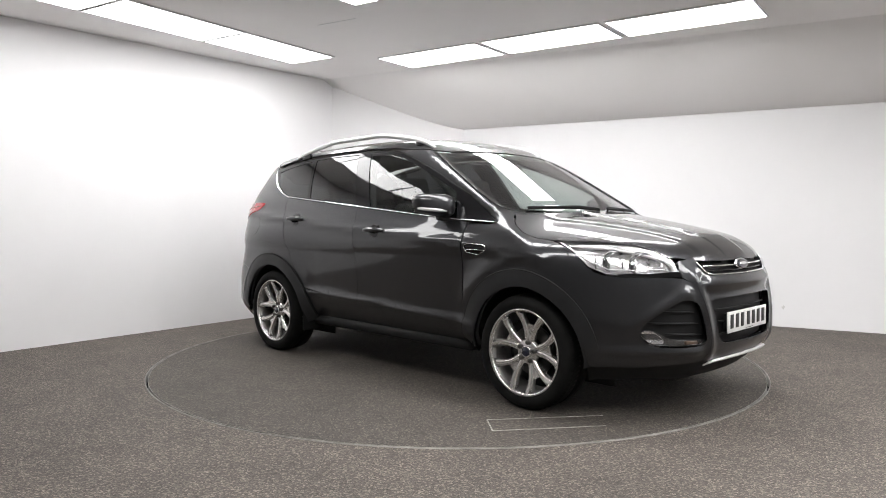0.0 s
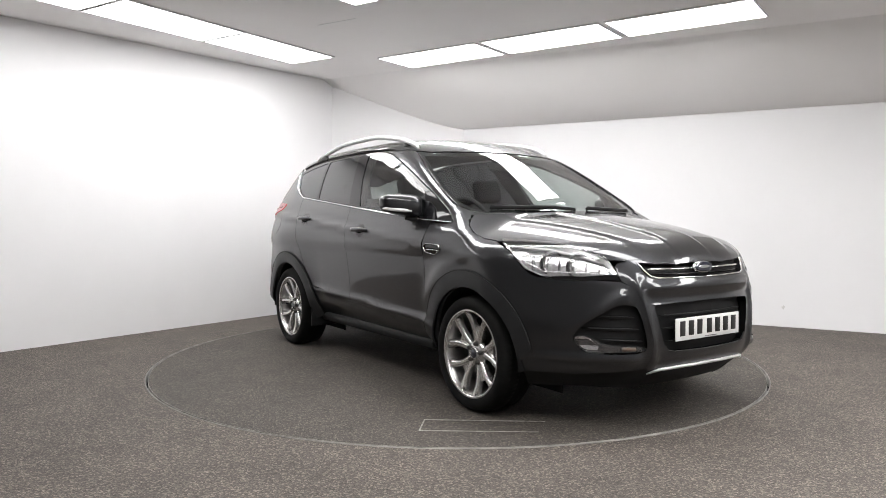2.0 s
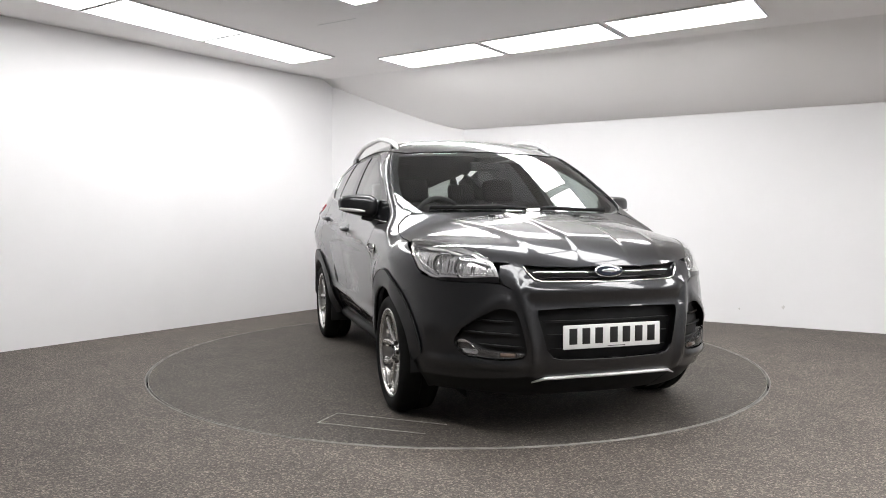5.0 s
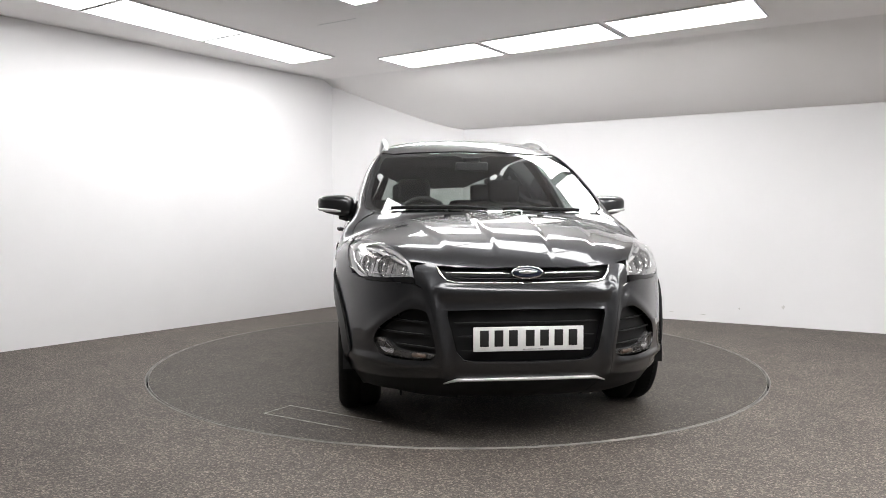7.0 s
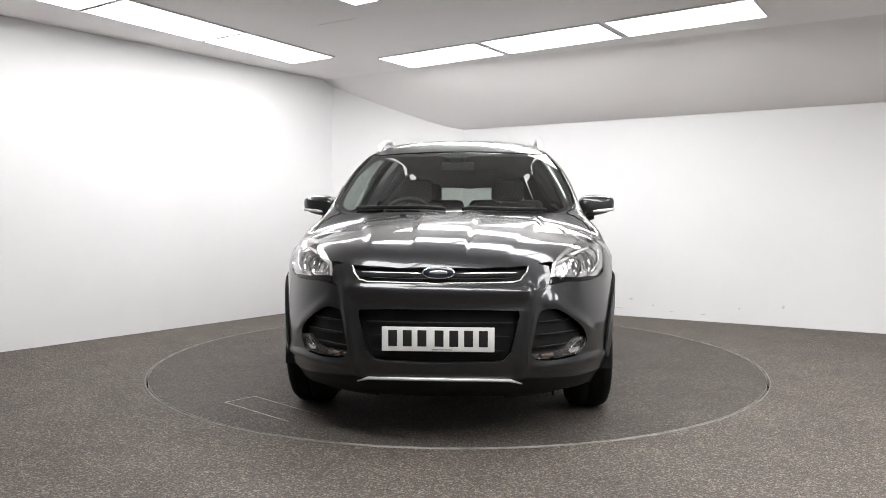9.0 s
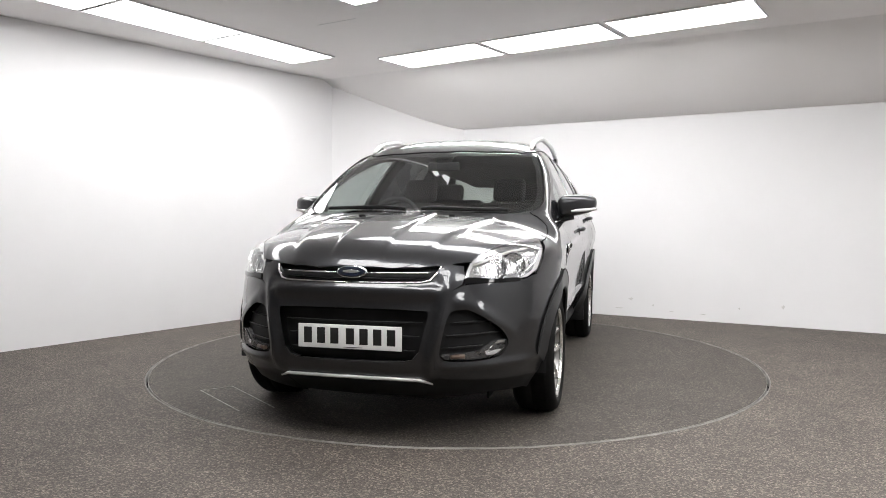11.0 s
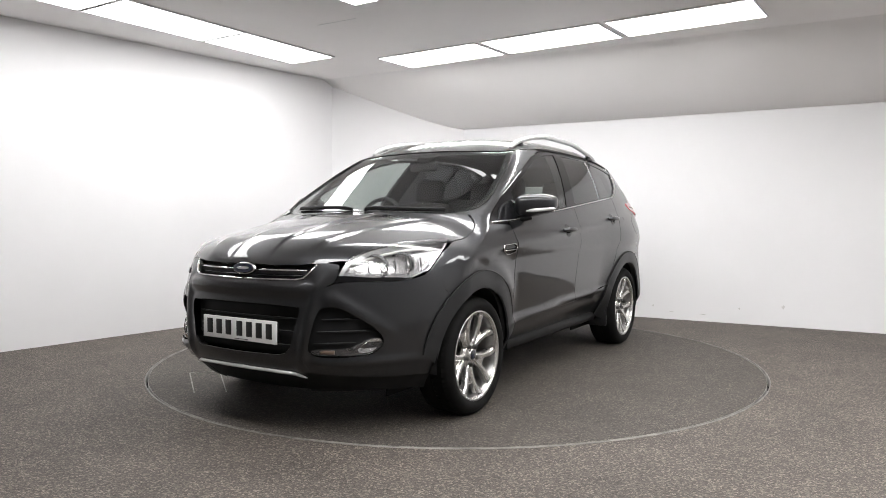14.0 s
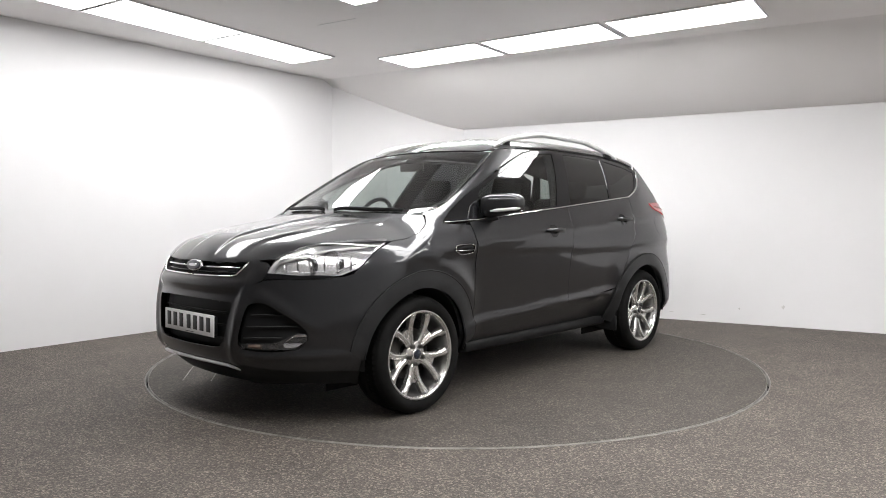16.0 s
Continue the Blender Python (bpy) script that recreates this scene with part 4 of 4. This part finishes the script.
# ---- wipers and bonnet jets ----
for pts in (((1.285, -0.03), (1.23, -0.18), (1.195, -0.38), (1.135, -0.62)), ((1.285, 0.62 - 0.55), (1.25, 0.12), (1.225, 0.36), (1.165, 0.60))):
    on = lift([(x, y, 0) for x, y in pts], TOP_AX) + np.array([0, 0, 0.016])
    w = part("wiper", tube(on, 0.008, 8, 1.2, ends=0.7), PLASTIC, car, "black windscreen wiper")
    part("wiper_blade", tube(on + np.array([0.004, 0, -0.010]), 0.006, 6), RUBBER, w)
panel("scuttle", both([(1.345, 0, 0), (1.33, 0.2, 0), (1.29, 0.45, 0), (1.20, 0.70, 0), (1.12, 0.765, 0), (1.08, 0.74, 0), (1.15, 0.66, 0), (1.225, 0.45, 0), (1.265, 0.2, 0), (1.272, 0, 0)]), TOP_AX, PLASTIC, car, off=-0.008, thick=0.02, grid=0.08)
for y in (-0.29, 0.29):
    part("washer_jet", block((0.025, 0.04, 0.012), tuple(lift([(1.36, y, 0)], TOP_AX)[0] + np.array([0, 0, 0.004])), 0.004), PLASTIC, car)


# ---- wheels ----
def spoke_arm(phase, k, side, out):
    """One arm of a forked spoke, from the hub to the rim."""
    bm = bmesh.new()
    rings = []
    mid = phase + 72 * k
    for i in range(9):
        t = i / 8
        r = 0.055 + t * 0.193
        a = radians(mid + side * (10.5 + 12.0 * t ** 1.7))
        wdt = 0.0160 + 0.005 * (1 - t) ** 2 + 0.014 * t ** 4
        y = -0.030 + 0.030 * t ** 1.4
        c, n = Vector((math.cos(a), 0, math.sin(a))), Vector((-math.sin(a), 0, math.cos(a)))
        o = c * r
        rings.append([bm.verts.new(o + n * (w * wdt) + Vector((0, (y + d) * out, 0))) for w, d in ((-1.1, -0.034), (-1.0, -0.009), (-0.35, 0.0), (0.35, 0.0), (1.0, -0.009), (1.1, -0.034))])
    for a, b in zip(rings, rings[1:]):
        for j in range(6):
            f = bm.faces.new((a[j], a[(j + 1) % 6], b[(j + 1) % 6], b[j]))
            f.smooth = j in (1, 3)
    bm.faces.new(rings[0]), bm.faces.new(rings[-1])
    bmesh.ops.recalc_face_normals(bm, faces=bm.faces)
    return bm


def web(phase, k, out):
    """The recessed web between the two arms of a spoke."""
    bm = bmesh.new()
    mid = radians(phase + 72 * k)
    rows = []
    for i in range(6):
        t = i / 5
        r, half = 0.05 + t * 0.122, radians(9 + 7 * t)
        rows.append([bm.verts.new((r * math.cos(mid + h), out * (-0.047 + 0.012 * t + d), r * math.sin(mid + h))) for h, d in ((-half, 0.0), (half, 0.0), (half, -0.02), (-half, -0.02))])
    for a, b in zip(rows, rows[1:]):
        for j in range(4):
            bm.faces.new((a[j], a[(j + 1) % 4], b[(j + 1) % 4], b[j]))
    bm.faces.new(rows[0]), bm.faces.new(rows[-1])
    bmesh.ops.recalc_face_normals(bm, faces=bm.faces)
    return bm


def wheel(cx, s):
    phase = 60 if s > 0 else 9
    at = Vector((cx, s * TRACK, HUB))
    hub = part("wheel", lathe([(0.252, s * 0.012), (0.259, s * 0.016), (0.261, s * 0.006), (0.247, s * -0.006), (0.239, s * -0.03), (0.228, s * -0.12), (0.240, s * -0.19)], 64), BARREL, car, "silver alloy wheel with five forked spokes")
    hub.location = at
    part("rim_lip", lathe([(0.243, s * 0.000), (0.247, s * 0.012), (0.255, s * 0.017), (0.260, s * 0.012), (0.257, s * 0.0)], 64), ALLOY, hub)
    tyre = [(0.251, 0.004), (0.259, 0.014), (0.278, 0.024), (0.300, 0.026), (0.322, 0.016), (0.333, 0.0), (0.338, -0.020), (0.340, -0.06), (0.340, -0.09), (0.332, -0.095), (0.332, -0.103), (0.340, -0.108), (0.340, -0.14), (0.334, -0.19), (0.300, -0.215), (0.245, -0.205)]
    t_ = part("tyre", lathe([(r, s * y) for r, y in tyre], 72), RUBBER, hub, "black road tyre")
    # tread blocks round the shoulder
    bm = bmesh.new()
    for k in range(72):
        a = 2 * math.pi * k / 72
        q = Matrix.Rotation(a, 4, "Y")
        vs = [bm.verts.new(q @ Vector((x, s * y, z))) for x, y, z in ((0.336, -0.004, -0.010), (0.336, -0.004, 0.010), (0.344, -0.024, 0.010), (0.344, -0.024, -0.010), (0.344, -0.085, 0.012), (0.344, -0.085, -0.008))]
        bm.faces.new((vs[0], vs[1], vs[2], vs[3])), bm.faces.new((vs[3], vs[2], vs[4], vs[5]))
    bmesh.ops.recalc_face_normals(bm, faces=bm.faces)
    tagged(part("tread", bm, RUBBER, t_), kind="stuff")
    for k in range(5):
        for sd in (-1, 1):
            part("spoke", spoke_arm(phase, k, sd, s), ALLOY, hub)
        part("spoke_web", web(phase, k, s), ALLOY, hub)
        a = radians(phase + 72 * k)
        part("wheel_bolt", lathe([(0.0, s * -0.013), (0.010, s * -0.013), (0.0135, s * -0.018), (0.0135, s * -0.05)], 12, Matrix.Translation((0.056 * math.cos(a), 0, 0.056 * math.sin(a)))), BRAKE, hub)
    part("hub_disc", lathe([(0.0, s * -0.030), (0.060, s * -0.030), (0.074, s * -0.036), (0.076, s * -0.06)], 40), ALLOY, hub)
    part("centre_cap", lathe([(0.0, s * -0.014), (0.024, s * -0.015), (0.031, s * -0.020), (0.033, s * -0.032)], 32), BADGE, hub, "dark blue centre cap")
    part("cap_ring", lathe([(0.029, s * -0.0165), (0.032, s * -0.0155), (0.036, s * -0.018), (0.036, s * -0.032)], 32), ALLOY, hub)
    part("brake_disc", lathe([(0.08, s * -0.085), (0.150, s * -0.085), (0.150, s * -0.105), (0.08, s * -0.105)], 40), BRAKE, hub, "dull iron brake disc")
    part("wheel_back", lathe([(0.0, s * -0.15), (0.225, s * -0.15)], 40), PLASTIC, hub)
    part("valve", lathe([(0.0, 0.0), (0.004, 0.0), (0.004, s * -0.03)], 8, Matrix.Translation((-0.200, s * -0.03, 0.0))), RUBBER, hub)


for cx in (AX_F, AX_R):
    for s in (1, -1):
        wheel(cx, s)

# ---- underside and cabin ----
part("underbody", block((3.86, 1.16, 0.10), (-0.08, 0, 0.30), 0.03), PLASTIC, car, "dark underbody")
part("underbody", block((1.75, 1.66, 0.08), (-0.03, 0, 0.30), 0.03), PLASTIC, car)
part("firewall", block((0.04, 1.5, 0.75), (1.02, 0, 0.68)), DARK, car)
part("crossmember", block((0.06, 1.0, 0.5), (2.02, 0, 0.58)), PLASTIC, car)
part("exhaust", tube([(-1.2, 0.45, 0.24), (-1.9, 0.45, 0.24), (-2.1, 0.5, 0.26)], 0.04, 12), BRAKE, car)
for s in (1, -1):
    part("mud_flap", block((0.02, 0.22, 0.12), (-0.935, s * 0.80, 0.27), 0.005), PLASTIC, car)
bm = block((0.42, 1.50, 0.20), (0.90, 0, 1.02), 0.06, seg=3)
dash = part("dashboard", bm, DARK, car, "dark moulded dashboard")
part("dial_hood", block((0.20, 0.36, 0.08), (0.84, -0.36, 1.125), 0.035, seg=3), DARK, dash)
part("dash_screen", block((0.12, 0.24, 0.06), (0.80, 0.0, 1.105), 0.02), GLOSS, dash)
tilt = Matrix.Translation((0.56, -0.36, 1.10)) @ Matrix.Rotation(radians(-24), 4, "Y")
steer = part("steering_wheel", tube([tilt @ Vector((0, 0.185 * math.cos(a), 0.185 * math.sin(a))) for a in (2 * math.pi * k / 36 for k in range(37))], 0.016, 8, up=(1, 0, 0.3)), DARK, car, "black steering wheel")
part("wheel_boss", block((0.05, 0.15, 0.12), (0, 0, 0), 0.025, tilt), DARK, steer)
for a in (0, 180, 270):
    q = Vector((0, 0.09 * math.cos(radians(a)), 0.09 * math.sin(radians(a))))
    part("wheel_spoke", block((0.02, 0.20 if a != 270 else 0.05, 0.04 if a != 270 else 0.2), (0, 0, 0), 0.008, tilt @ Matrix.Translation(q)), DARK, steer)


def seat(x, y, w):
    lean = Matrix.Rotation(radians(-16), 4, "Y")
    st = part("seat", block((0.50, w, 0.18), (x + 0.22, y, 0.60), 0.06, seg=3), DARK, car, "dark fabric car seat")
    part("backrest", block((0.15, w * 0.94, 0.64), (x - 0.07, y, 0.93 if x > -0.5 else 0.975), 0.06, lean, 3), DARK, st)
    part("headrest", block((0.09, 0.26, 0.19), (x - 0.195, y, 1.345), 0.04, lean, 3), DARK, st)
    for d in (-0.06, 0.06):
        part("headrest_post", tube([(x - 0.15, y + d, 1.20), (x - 0.185, y + d, 1.30)], 0.006, 8), CHROME, st)


for x, y, w in ((0.02, -0.37, 0.50), (0.02, 0.37, 0.50), (-0.92, -0.37, 0.74), (-0.92, 0.37, 0.74)):
    seat(x, y, w)
part("cabin_floor", block((2.7, 1.5, 0.06), (-0.35, 0, 0.40)), DARK, car)
part("parcel_shelf", block((0.55, 1.3, 0.03), (-1.65, 0, 1.08), 0.01), DARK, car)
mir = part("rear_view_mirror", block((0.03, 0.24, 0.065), (0.49, 0, 1.50), 0.015, seg=3), DARK, car, "black rear-view mirror")
part("mirror_stalk", tube([(0.50, 0, 1.52), (0.47, 0, 1.56)], 0.012, 8), DARK, mir)
part("sensor_box", block((0.14, 0.12, 0.05), (0.44, 0, 1.565), 0.02, Matrix.Rotation(radians(30), 4, "Y")), DARK, car)


# ---- what turns ----
def motions():
    """The turntable and the car on it turn together about the middle of the room."""
    walk(turntable, [(t, pose(0, 0, 0, 0, 0, -90 - a)) for t, a in TURN])
    walk(car, [(t, pose(0, 0, 0, 0, 0, -90 - a) @ pose(0.048, 0.047, 0.002)) for t, a in TURN])


motions()
